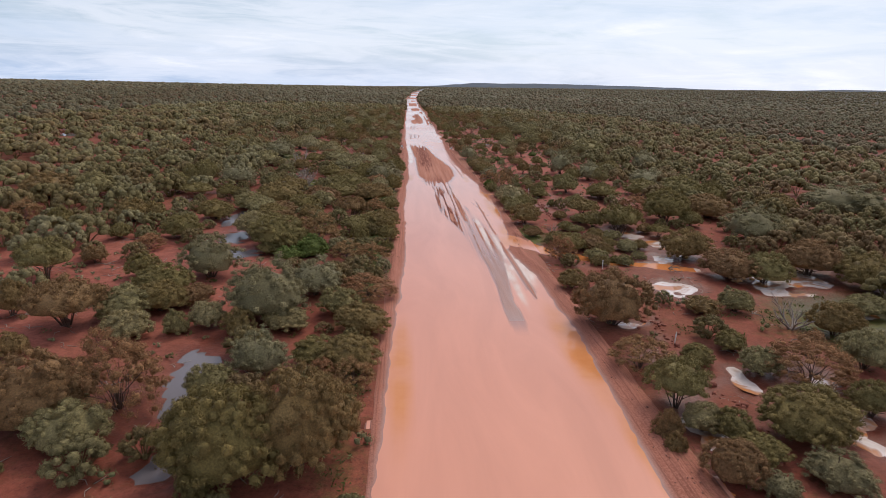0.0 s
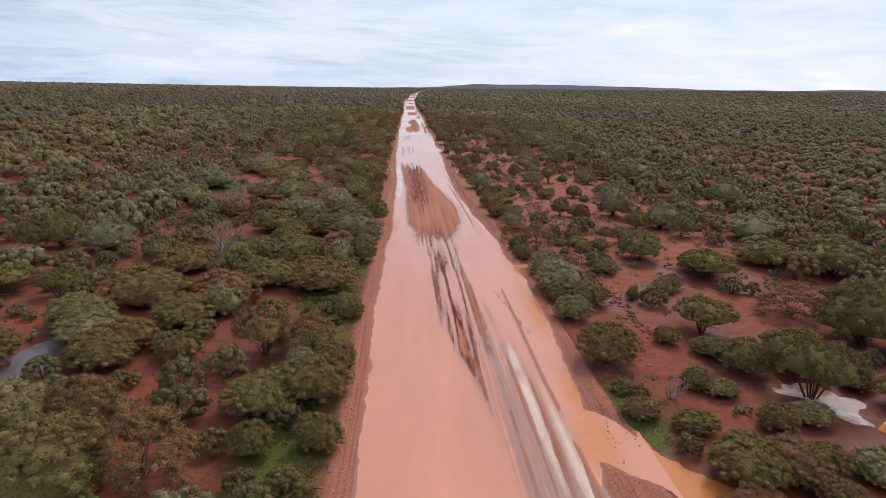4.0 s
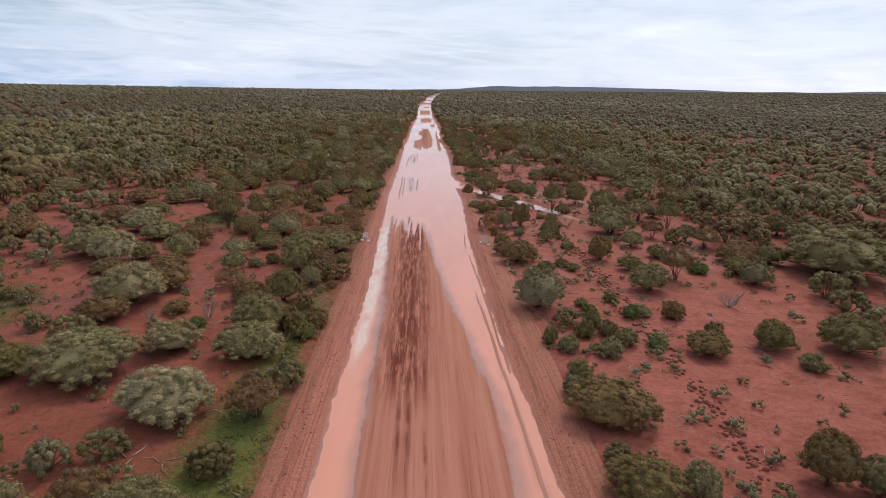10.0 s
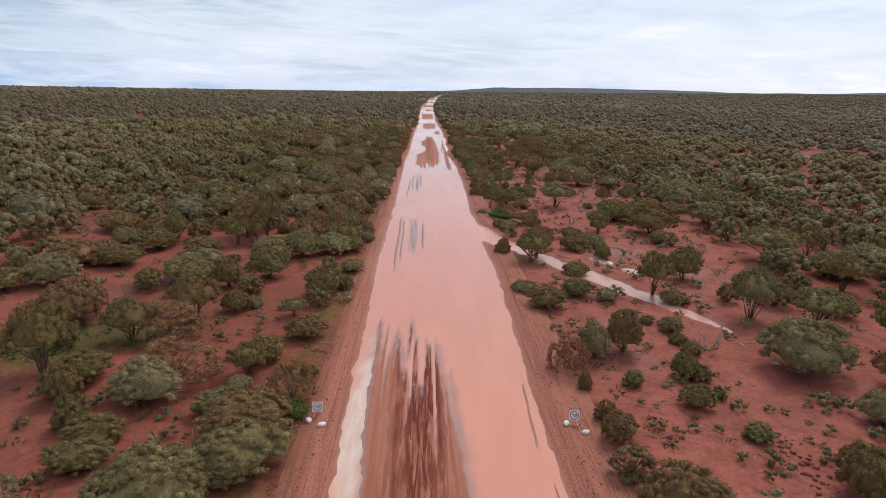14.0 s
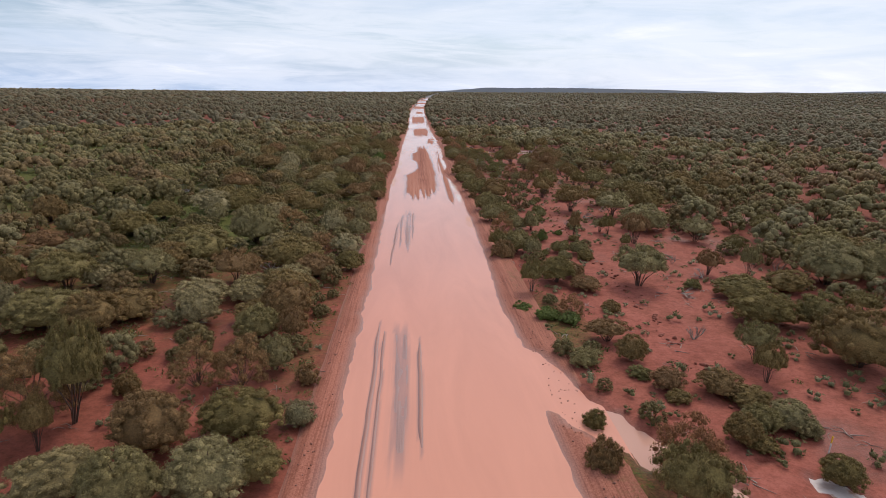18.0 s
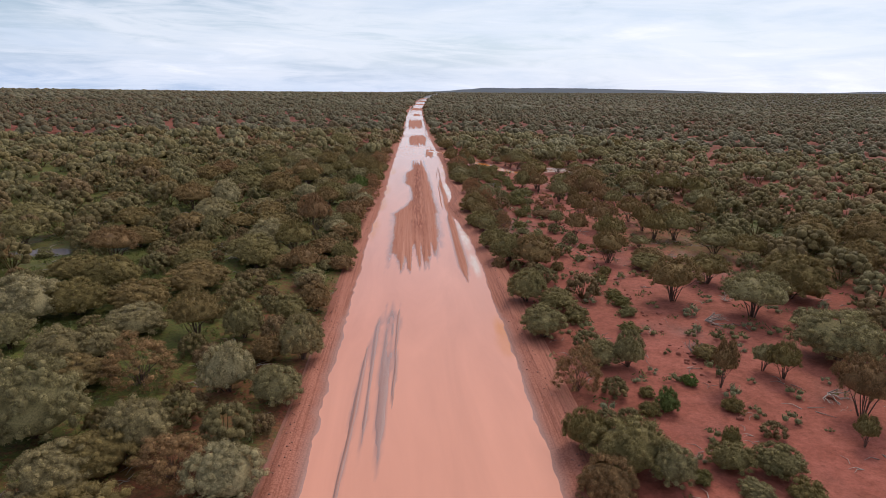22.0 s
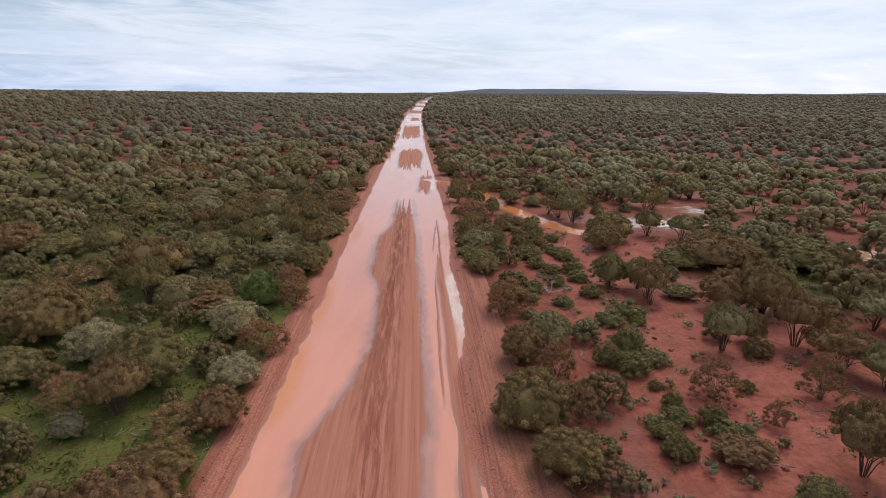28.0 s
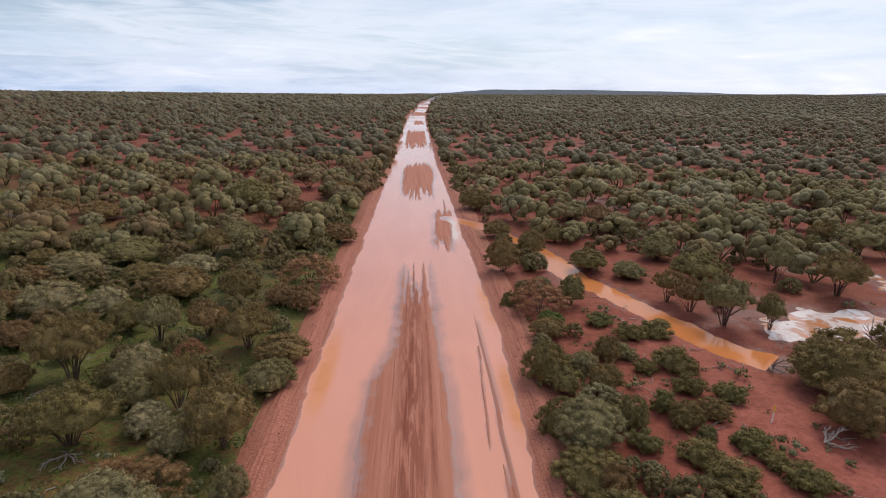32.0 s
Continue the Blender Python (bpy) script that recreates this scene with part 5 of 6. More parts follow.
plant("mulga", "14.5 306.8 3.9 2.5; -3.0 309.0 3.8 2.9; -13.8 309.2 4.5 2.7; 25.3 309.2 2.1 2.0; -20.5 310.2 4.3 2.5; -2.9 311.9 3.2 2.0; 15.4 312.5 3.4 2.2; 24.2 313.3 2.7 1.3; 21.2 313.7 1.7 1.3; -1.3 316.4 2.9 2.2; -37.2 316.8 3.9 2.2; 14.5 317.1 4.2 3.4; 44.0 318.0 2.7 2.2; -2.8 319.3 1.8 1.1; -14.8 321.2 3.6 2.2; -7.3 321.5 4.3 3.6; 15.3 324.6 3.2 2.7; 31.7 325.5 1.9 1.6; -34.3 326.7 4.4 3.4; 17.6 327.0 3.1 2.7; -28.7 327.2 4.8 2.9; -16.3 327.4 5.5 4.0")
plant("mulga", "32.5 328.0 2.2 2.6; -21.2 330.8 5.5 3.2; 36.9 334.2 5.1 4.8; 34.3 335.3 4.5 3.7; -21.9 335.9 2.5 2.5; 26.0 340.5 3.0 3.4; -19.4 340.8 3.2 2.5; -31.7 341.2 5.1 3.2; -40.3 342.6 3.6 2.4; -44.0 344.0 6.4 4.2; -1.5 344.1 3.8 2.9; -14.1 344.1 4.2 2.1; 15.0 344.6 3.1 1.9; 48.9 346.6 6.3 3.1; -17.2 346.8 4.1 2.7; -5.1 347.3 3.7 2.4; 35.6 347.6 4.7 2.4; -27.0 348.3 4.9 2.5; -31.3 348.8 5.3 3.5; 15.3 349.2 1.6 1.6; -0.7 349.3 1.6 1.7; 42.3 349.8 5.6 2.8")
plant("mulga", "14.4 350.5 3.5 1.8; 50.8 352.0 5.4 2.7; -4.4 352.7 2.4 1.8; 40.4 352.9 3.9 3.0; -40.4 353.0 4.7 3.6; 15.2 353.3 3.8 2.4; 29.7 354.2 4.1 3.1; 13.0 354.5 2.3 2.5; 17.9 354.6 1.7 2.0; 20.7 354.9 1.9 1.6; 22.6 355.8 1.8 1.2; -7.9 357.0 2.6 1.9; -15.4 358.3 2.3 1.8; -1.7 358.5 2.4 1.9; 15.3 358.5 2.1 1.6; 17.6 358.5 2.1 1.8; 31.9 359.2 5.9 3.7; 0.1 359.3 2.3 1.7; -10.5 359.6 1.9 1.4; 13.1 360.1 3.0 2.8; 17.0 361.3 1.9 1.4; -1.4 362.4 3.3 1.9")
plant("mulga", "19.0 362.9 1.9 1.8; -18.7 364.2 2.6 2.0; 16.0 366.6 2.5 1.5; -22.5 367.0 3.2 2.6; -12.9 367.1 2.7 2.3; -26.7 367.2 5.3 2.8; -38.0 368.2 4.1 2.3; -22.9 370.4 2.5 1.9; -2.0 371.8 2.7 2.1; -3.8 372.9 2.3 1.8; 14.2 373.3 1.9 1.8; 19.3 373.5 2.3 2.7; -7.1 373.9 2.9 2.8; -11.9 374.0 4.7 2.9; -16.3 378.0 3.8 1.9; -25.6 378.2 2.9 1.5; -46.4 378.9 5.6 2.8; 32.8 380.4 4.6 3.1; 26.6 381.1 3.3 1.7; -38.6 381.6 4.6 2.6; 15.0 382.5 3.3 3.4; -28.0 383.3 3.1 1.6")
plant("mulga", "23.5 383.6 4.0 2.3; -19.8 383.9 5.6 2.8; -31.7 387.2 5.4 3.0; 31.9 387.9 3.8 2.9; 19.0 389.4 3.1 3.0; -4.6 391.2 4.3 2.2; 50.5 391.2 2.6 2.2; -28.0 392.0 3.4 1.9; -1.8 393.2 3.8 2.4; 22.6 394.8 2.6 1.8; 16.3 396.8 3.4 2.2; 40.2 398.5 4.4 2.2; 46.9 402.0 4.7 2.5; -32.2 402.9 4.9 2.6; -5.4 404.7 3.7 2.5; -24.8 407.0 4.9 3.1; -9.6 408.0 3.8 2.6; 27.8 408.0 3.9 2.6; -15.9 412.2 7.3 4.5; 15.2 414.2 4.2 3.2; 69.2 419.1 5.3 3.9; -25.3 419.5 4.5 3.4")
plant("mulga", "74.2 419.7 6.3 3.6; -5.3 421.8 5.3 3.0")
plant("open_tree", "16.4 31.9 4.1 3.3; -24.3 43.2 6.1 3.8; -31.5 53.9 5.1 4.1; 32.8 74.7 2.9 1.8; 28.1 75.8 5.1 4.4; -6.9 81.7 4.0 3.3; 26.1 86.3 4.8 3.1; -26.3 93.0 3.0 2.6; -31.1 93.6 4.4 2.6; 33.4 100.5 5.4 3.2; -21.7 102.5 2.6 2.9; 26.8 113.4 2.1 2.5; 28.9 114.2 2.1 2.4; -11.3 124.1 6.1 3.6; 35.1 127.7 3.3 2.7; -3.0 135.8 2.8 2.4; 51.1 149.4 4.0 3.1; 31.1 162.5 3.1 3.6; 63.3 162.8 5.7 3.4; -18.2 164.9 2.0 2.5; -13.2 167.4 3.1 2.1; 40.2 176.0 3.8 2.5")
plant("open_tree", "35.4 180.6 2.7 2.4; -18.3 180.8 3.7 4.8; -5.9 181.2 2.4 2.2; -15.4 186.3 3.7 3.1; 39.6 186.4 3.0 4.2; -12.5 190.6 3.7 3.5; -5.1 191.2 2.1 1.6; 37.1 191.4 4.8 3.3; 32.2 192.7 4.0 4.8; 26.0 198.5 3.2 4.6; 45.1 200.4 3.8 4.0; 16.5 208.4 3.4 3.5; 43.8 210.8 6.2 4.2; -15.7 212.6 2.6 3.2; 49.7 213.3 3.1 4.1; -13.8 213.4 1.6 3.3; -22.8 213.8 2.5 3.7; -13.5 216.1 3.2 6.3; 27.1 221.0 2.0 2.8; 28.0 224.0 2.7 3.1; 44.0 226.9 4.1 3.8; 18.7 227.4 3.0 1.8")
plant("open_tree", "42.2 232.9 3.0 2.4; -25.6 238.2 4.9 3.4; 15.2 238.7 2.2 3.3; -19.1 240.0 4.2 3.4; -11.6 240.3 4.4 3.4; 25.8 240.7 5.1 4.2; 38.1 243.9 1.9 3.9; 34.4 244.7 2.6 2.9; 14.3 254.3 2.5 3.0; 29.2 254.5 1.3 2.0; 31.3 257.5 3.3 4.1; 39.7 259.2 3.8 3.1; 49.3 260.0 4.2 3.8; 24.7 261.1 1.6 3.5; 29.5 262.3 2.2 2.7; 28.8 263.5 1.8 2.1; -9.9 268.7 4.0 3.8; 33.6 273.5 5.5 4.2; 28.4 277.3 4.9 4.3; 34.1 282.7 4.3 3.2; -4.9 284.5 3.5 2.8; -24.3 287.7 5.1 3.9")
plant("open_tree", "-16.8 289.5 3.3 2.0; 26.5 289.6 3.7 4.0; -7.0 290.7 3.8 4.0; 42.4 290.7 3.5 3.3; -36.7 293.8 3.7 3.0; 40.4 294.0 4.4 3.2; 32.3 296.1 2.5 1.7; 28.7 297.2 3.8 4.1; -6.5 300.3 3.6 5.5; 38.3 300.4 3.9 3.9; 25.7 300.7 2.6 3.5; 35.8 300.8 3.5 3.6; 30.3 305.1 3.9 4.2; 36.0 305.3 3.1 4.0; 41.6 308.9 3.4 3.3; 46.4 310.4 3.1 4.3; 36.0 310.8 3.4 3.9; 29.3 312.1 3.4 4.0; -25.8 314.9 6.0 4.2; -7.3 317.7 3.4 3.5; 50.3 319.6 4.9 3.8; 36.9 320.6 3.3 3.2")
plant("open_tree", "35.9 323.1 3.9 3.3; 29.7 326.4 2.9 3.9; 35.3 327.2 3.2 4.5; 54.3 329.9 4.8 4.7; 43.7 330.6 3.8 3.3; 49.8 332.3 5.0 5.0; -12.7 334.8 3.8 4.0; 28.1 335.8 2.3 3.4; 28.5 340.1 3.1 3.1; 51.0 345.1 2.7 3.3; -11.4 346.1 4.5 3.3; -21.7 347.4 3.8 3.9; -2.3 353.1 3.5 3.5; -9.4 353.1 3.9 3.2; -5.6 356.5 2.7 3.3; 41.0 359.6 3.7 3.3; -12.7 359.6 4.6 4.3; 37.4 361.5 3.7 3.6; -4.2 364.5 3.6 3.1; -10.2 365.6 3.0 3.4; -7.4 366.6 2.9 2.5; 33.1 368.7 2.0 3.2")
plant("open_tree", "29.9 369.2 3.4 4.2; 28.6 372.2 2.9 3.0; 27.7 374.6 2.6 2.8; 43.6 376.4 4.3 4.2; 40.1 380.0 2.5 4.2; -13.6 386.9 3.1 3.1; -11.5 389.3 4.4 3.3; 55.8 390.5 5.5 4.1; 53.5 393.4 3.2 3.6; -37.4 401.3 5.0 3.3; 30.3 403.1 3.9 3.2")
plant("pale_tree", "16.8 29.4 2.3 1.8; -19.3 41.4 3.6 2.0; -8.6 43.1 3.5 1.9; -14.3 43.3 2.7 2.1; -17.4 71.8 4.7 3.1; 50.4 74.2 5.8 3.0; -4.1 79.7 1.7 1.6; 15.7 95.8 4.5 3.1; -4.0 104.1 3.4 2.6; 19.4 107.2 1.1 0.8; -8.1 136.0 5.0 2.7; -11.0 144.4 3.6 2.2; -17.8 153.6 5.6 3.4; -24.6 165.0 4.9 3.4; -4.1 170.1 1.6 1.1; 31.1 175.9 2.7 2.1; -10.6 177.5 3.6 2.8; -27.4 178.1 4.8 3.0; -5.9 179.1 1.5 0.9; 16.9 184.6 2.2 2.8; -2.0 203.7 2.1 1.4; -17.0 205.2 3.5 1.7")
plant("pale_tree", "-11.1 210.2 3.9 2.0; -11.8 230.6 3.0 2.7; -9.1 235.1 3.2 2.0; -23.1 238.8 2.6 2.2; -2.8 251.1 3.5 2.4; -10.2 251.2 3.6 2.4; -8.0 254.6 3.2 2.8; -5.3 260.5 3.0 3.3; -17.0 264.3 3.4 2.6; -14.8 265.0 2.6 2.4; -1.8 265.0 3.1 3.4; -14.4 269.5 4.1 2.3; -23.5 271.7 5.5 3.5; -10.8 295.4 4.1 3.2; -4.1 302.5 3.3 1.6; -20.3 306.0 4.7 3.5; -21.7 316.1 4.6 4.6; -16.1 316.4 3.5 1.8; -2.1 320.9 3.1 2.1; -11.4 324.4 3.8 2.8; -4.0 327.8 3.4 2.5; -10.1 334.0 3.1 2.5")
plant("pale_tree", "31.4 337.7 2.7 1.4; -6.4 354.4 2.3 1.6; -8.7 359.2 3.3 2.5; -19.6 370.4 4.3 2.7; -15.8 370.4 3.3 2.2; -12.9 379.8 3.8 2.2; -23.0 380.0 4.6 2.3")
plant("grey_mulga", "17.8 23.7 1.9 1.3; 21.2 24.4 3.0 1.8; -8.9 36.0 3.5 3.2; -10.3 45.0 6.6 5.4; -7.4 50.7 4.4 3.7; -17.6 55.1 5.5 4.4; 44.3 73.5 7.1 5.2; 68.5 89.7 12.3 6.2; 17.8 103.7 3.9 1.9; -28.6 107.1 5.7 4.1; -3.5 115.0 6.5 4.0; 48.3 117.9 7.7 3.8; 17.0 121.8 3.2 2.5; 37.8 123.2 5.2 4.0; -22.8 127.9 3.2 2.2; 33.8 131.0 5.6 5.6; 56.0 141.0 6.3 5.1; -29.7 148.8 7.2 4.3; 15.9 154.1 4.2 3.8; 38.8 161.8 3.1 2.9; 21.2 196.2 2.1 1.3; -1.7 216.1 1.9 1.6")
plant("grey_mulga", "-43.4 222.2 5.6 4.6; -26.4 226.8 4.6 3.3; -27.3 232.1 2.7 3.2; -8.7 315.6 1.8 1.4")
plant("russet_shrub", "-15.5 31.4 5.3 4.7; -4.8 34.3 2.1 1.9; -2.4 34.3 2.8 1.9; 26.7 34.9 5.5 3.5; 16.1 36.9 4.0 2.5; -2.5 50.6 4.4 2.2; -3.2 62.0 3.4 2.0; -5.8 62.0 3.4 2.2; 17.1 63.1 3.1 2.9; -26.8 64.5 3.3 1.8; -9.6 68.2 4.7 4.0; -46.0 76.3 4.2 3.1; -3.9 82.9 3.6 2.9; 35.3 89.7 4.7 3.2; -4.8 109.3 4.5 2.3; 17.8 110.6 3.8 3.5; 15.8 114.9 3.2 2.9; -10.9 157.6 2.6 2.1; -2.5 177.8 2.7 2.8; -9.8 180.0 4.7 3.0; 14.6 182.4 2.6 3.2; -12.8 186.6 4.4 3.0")
plant("russet_shrub", "17.5 211.1 3.2 4.0; -15.9 216.6 4.4 4.3; -8.5 220.3 3.3 3.2; -5.9 220.5 3.1 3.3; 17.2 232.3 2.3 2.0; -5.5 252.3 3.5 2.2; 15.5 260.6 2.7 3.3; -10.8 261.6 4.5 3.2; -2.5 297.4 3.2 2.5; 17.1 304.1 2.3 2.9; -3.3 315.9 3.3 1.7; 27.7 316.6 1.4 1.6; 17.2 316.9 2.0 2.5; -10.0 318.5 3.2 2.1; 32.1 319.5 2.5 3.2; 25.8 319.6 2.7 2.8; 16.9 321.7 2.5 3.2; -1.7 325.8 3.1 2.4; 37.2 326.4 3.3 3.4; -16.0 331.0 5.4 4.6; -7.0 332.0 3.7 2.2; 15.8 334.2 3.7 2.9")
plant("russet_shrub", "-0.8 334.6 2.6 2.7; -5.9 349.5 2.5 1.6; -4.0 349.6 2.7 1.6; -7.2 362.6 2.0 1.5; 16.4 371.6 4.8 2.7; -2.4 377.8 5.0 2.9")
plant("green_bush", "-11.7 62.0 3.0 1.5; -9.4 63.1 3.3 2.6; 15.6 110.6 2.1 1.7; -10.7 148.4 1.4 0.9; 23.2 152.1 1.6 1.2; 34.7 165.4 2.3 1.4; -2.0 176.1 1.5 1.1; -2.1 180.8 1.1 0.9; -11.5 211.9 1.3 0.9; 13.4 234.3 2.0 1.3; 20.2 258.3 1.3 1.6; 22.9 261.5 1.0 0.8; -3.8 335.0 3.2 2.9; 16.6 368.6 2.1 1.3")
plant("herb_bush", "-1.6 65.5 1.4 1.6; 16.1 76.5 1.7 0.9; 20.8 109.1 1.1 0.8; 28.8 111.6 1.6 0.9; 21.2 112.7 1.5 0.8; 16.1 140.9 1.8 1.4; 45.8 142.4 2.3 1.7; 32.8 142.8 2.0 1.3; -7.8 145.2 1.3 0.8; 16.5 145.3 1.6 1.2; 23.2 146.3 1.5 1.1; 15.4 146.5 1.3 1.6; -2.5 146.8 1.9 1.3; 56.7 147.5 2.0 1.9; 18.3 147.9 1.7 1.6; 19.8 152.7 1.3 1.0; 19.7 154.6 1.3 0.9; 22.5 155.8 1.2 0.9; -10.6 164.5 1.4 1.1; 18.6 164.7 1.8 1.2; 21.5 165.2 1.5 0.9; -9.3 165.8 1.5 1.2")
plant("herb_bush", "-2.2 166.0 1.8 1.3; 20.6 166.8 1.4 1.1; 22.9 178.8 1.0 1.0; 18.2 180.4 1.4 1.1; 22.9 191.1 1.3 0.8; 19.1 221.7 1.6 0.8; 30.8 240.1 1.7 1.0; 23.2 250.0 1.9 1.2; 19.1 251.6 1.0 0.8; 22.1 254.8 1.0 1.1; 19.0 257.9 1.3 0.8; 24.0 258.2 1.3 0.9; 19.6 260.0 1.1 0.7; 22.0 270.1 1.6 1.0; 23.1 273.7 1.6 1.0; 23.4 275.9 1.5 1.0; 23.3 277.8 1.6 1.0; 23.5 282.7 1.7 1.0; 24.8 285.3 1.3 0.9; -32.0 289.1 1.7 0.9; 23.6 290.4 1.4 0.8; 25.2 295.4 1.0 0.7")
plant("herb_bush", "20.9 297.8 1.5 0.9; 21.1 301.3 1.5 0.9; 19.6 303.3 1.7 0.9; 19.8 306.4 2.0 1.0; 22.9 306.8 1.2 0.9; 25.3 315.3 1.3 0.9; 21.3 315.4 1.8 1.0; 24.5 315.7 1.6 1.0; 21.3 316.5 1.5 0.8; 24.3 316.7 1.6 1.2; 22.5 317.0 1.7 1.0; 22.9 318.6 1.4 1.1; 28.2 320.4 1.1 0.8; 22.7 320.8 0.9 0.7; 22.3 323.1 2.7 1.4; 20.8 324.1 1.8 1.7; 24.2 324.4 1.9 1.0; 22.9 326.2 2.2 1.8; 21.1 329.7 1.6 1.3; 23.3 331.3 2.5 1.3; 25.2 333.2 3.1 1.5; 20.6 335.4 1.8 1.0")
plant("herb_bush", "17.9 336.3 2.3 1.4; 23.6 337.6 1.9 1.3; 18.9 338.9 1.7 1.1; 23.6 342.2 2.1 1.1; 23.8 345.0 2.2 1.3; 20.5 346.5 2.2 1.3; 20.5 349.8 2.7 1.4; 24.1 349.8 2.2 1.1; 23.5 351.5 1.6 0.8; 20.1 351.6 2.4 1.2; 17.8 352.7 1.6 1.2; 23.1 352.8 1.9 1.0; 21.3 353.6 1.0 0.8; 20.1 356.4 1.5 1.3; 24.5 357.8 1.9 1.0; 22.5 358.4 1.9 1.4; 20.9 361.2 1.5 0.9; 22.8 361.5 2.7 1.7; 20.1 363.3 1.9 1.1; 21.7 366.6 2.2 1.2; 23.9 367.2 2.6 1.3; 20.4 369.2 2.2 1.1")
plant("dead_tree", "31.3 44.1 5.3 4.1; 19.0 75.5 2.5 2.5; -31.3 89.0 2.7 2.2; -16.6 102.4 4.5 4.4; -15.6 112.1 1.2 1.3; -17.5 114.1 4.1 3.3; 26.6 115.8 1.3 2.2; -22.4 133.4 5.8 5.7; -11.0 146.8 1.3 2.1; -14.9 150.1 1.5 2.1; -10.5 150.2 2.1 3.6; 33.0 155.2 3.3 2.7; 25.5 186.0 3.7 2.2; -19.8 195.0 1.1 2.4; 35.1 205.0 1.8 1.8; 36.9 212.8 2.0 2.7; 25.5 227.9 2.3 2.3; 42.6 246.1 2.0 2.7; 32.5 248.8 1.3 2.3; 25.3 266.4 2.2 1.7; 16.7 295.4 1.8 1.4; -9.6 339.0 2.0 2.4")
plant("dead_tree", "38.7 365.1 2.4 3.5")
plant("mulga", "19.4 97.3 2.5 1.9; 16.1 93.2 2.1 1.7; 27.9 96.6 2.2 1.7; 33.8 102.9 4.4 2.5; -6.3 99.7 3.7 2.1; 20.3 243.2 2.0 1.5; -7.5 231.1 3.5 1.8; -17.6 248.3 6.7 3.6; -19.3 245.1 4.0 2.8; 14.8 346.5 3.5 2.1; 38.7 347.1 5.8 4.0; -7.7 334.5 3.8 2.3; -25.5 216.3 4.7 2.8")
plant("open_tree", "28.4 337.4 3.4 3.6; -13.8 339.1 5.3 4.7")
plant("pale_tree", "-13.0 234.9 4.4 2.2; -9.5 237.3 3.4 1.9; -6.5 239.3 3.8 2.2; -11.0 336.8 2.8 1.9; -5.3 331.0 3.7 1.8")
plant("grey_mulga", "16.9 100.9 3.3 2.3")
plant("russet_shrub", "15.1 332.8 2.3 3.0; -2.0 337.4 2.9 2.8")
plant("green_bush", "15.2 232.0 2.1 1.0; 16.8 231.0 1.8 1.1")
plant("herb_bush", "23.2 94.0 1.3 1.3; 21.6 344.6 2.0 1.0; 21.2 340.6 1.6 1.0; 25.4 331.3 1.4 0.8")
plant("dead_tree", "-17.2 108.3 6.6 5.9")


# ---- the rest of the woodland, joined by distance ----
def scatter(name, label, spots, variants, seed, material, category="trees"):
    """One mesh of many trees: spots are rows of x, y, z, radius, height factor."""
    rng = np.random.default_rng(seed)
    which = rng.integers(0, len(variants), len(spots))
    turn = rng.uniform(0, 2 * math.pi, len(spots))
    all_v, all_f, tones, base = [], [], [], 0
    shade = np.clip(field(spots[:, 0], spots[:, 1], 60.0, 5) * 0.55 + rng.uniform(-0.05, 0.6, len(spots)), 0, 1)
    for k, (v, t) in enumerate(variants):
        pick = np.where(which == k)[0]
        if not len(pick):
            continue
        c, s, r, h = np.cos(turn[pick]), np.sin(turn[pick]), spots[pick, 3], spots[pick, 4]
        px = spots[pick, 0][:, None] + r[:, None] * (v[None, :, 0] * c[:, None] - v[None, :, 1] * s[:, None])
        py = spots[pick, 1][:, None] + r[:, None] * (v[None, :, 0] * s[:, None] + v[None, :, 1] * c[:, None])
        pz = spots[pick, 2][:, None] + (r * h)[:, None] * v[None, :, 2]
        all_v.append(np.stack([px, py, pz], 2).reshape(-1, 3))
        all_f.append((base + np.arange(len(pick))[:, None, None] * len(v) + t[None]).reshape(-1, 3))
        tones.append(np.repeat(shade[pick], len(v)))
        base += len(pick) * len(v)
    me = mesh_from(name, np.concatenate(all_v), np.concatenate(all_f), True)
    float_layer(me, "tone", np.concatenate(tones))
    me.materials.append(material)
    return tagged(new(name, me), label, category, kind="stuff")


def with_stem(seed, lift, *crown):
    v, t, mids = crown_arrays(seed, *crown)
    up = np.array([0, 0, lift])
    v = v + up
    sv, sf = joined([limb([(0, 0, -0.1), (m[0] * 0.4, m[1] * 0.4, 0.3), tuple(m + up)], (0.045, 0.03, 0.012), 3) for m in mids[::3]])
    q = np.array(sf) + len(v)
    return np.concatenate([v, np.array(sv)]), np.concatenate([t, q[:, [0, 1, 2]], q[:, [0, 2, 3]]])


def spots_in(seed, n, x0, x1, y0, y1, keep, radius, tall=(0.9, 1.25)):
    rng = np.random.default_rng(seed)
    x, y = rng.uniform(x0, x1, n), rng.uniform(y0, y1, n)
    ok = keep(x, y, rng.random(n))
    x, y = x[ok], y[ok]
    r = rng.uniform(*radius, len(x)) * (0.8 + 0.4 * field(x, y, 30.0, 14))
    return np.stack([x, y, ground_height(x, y) - 0.03, r, rng.uniform(*tall, len(x))], 1)


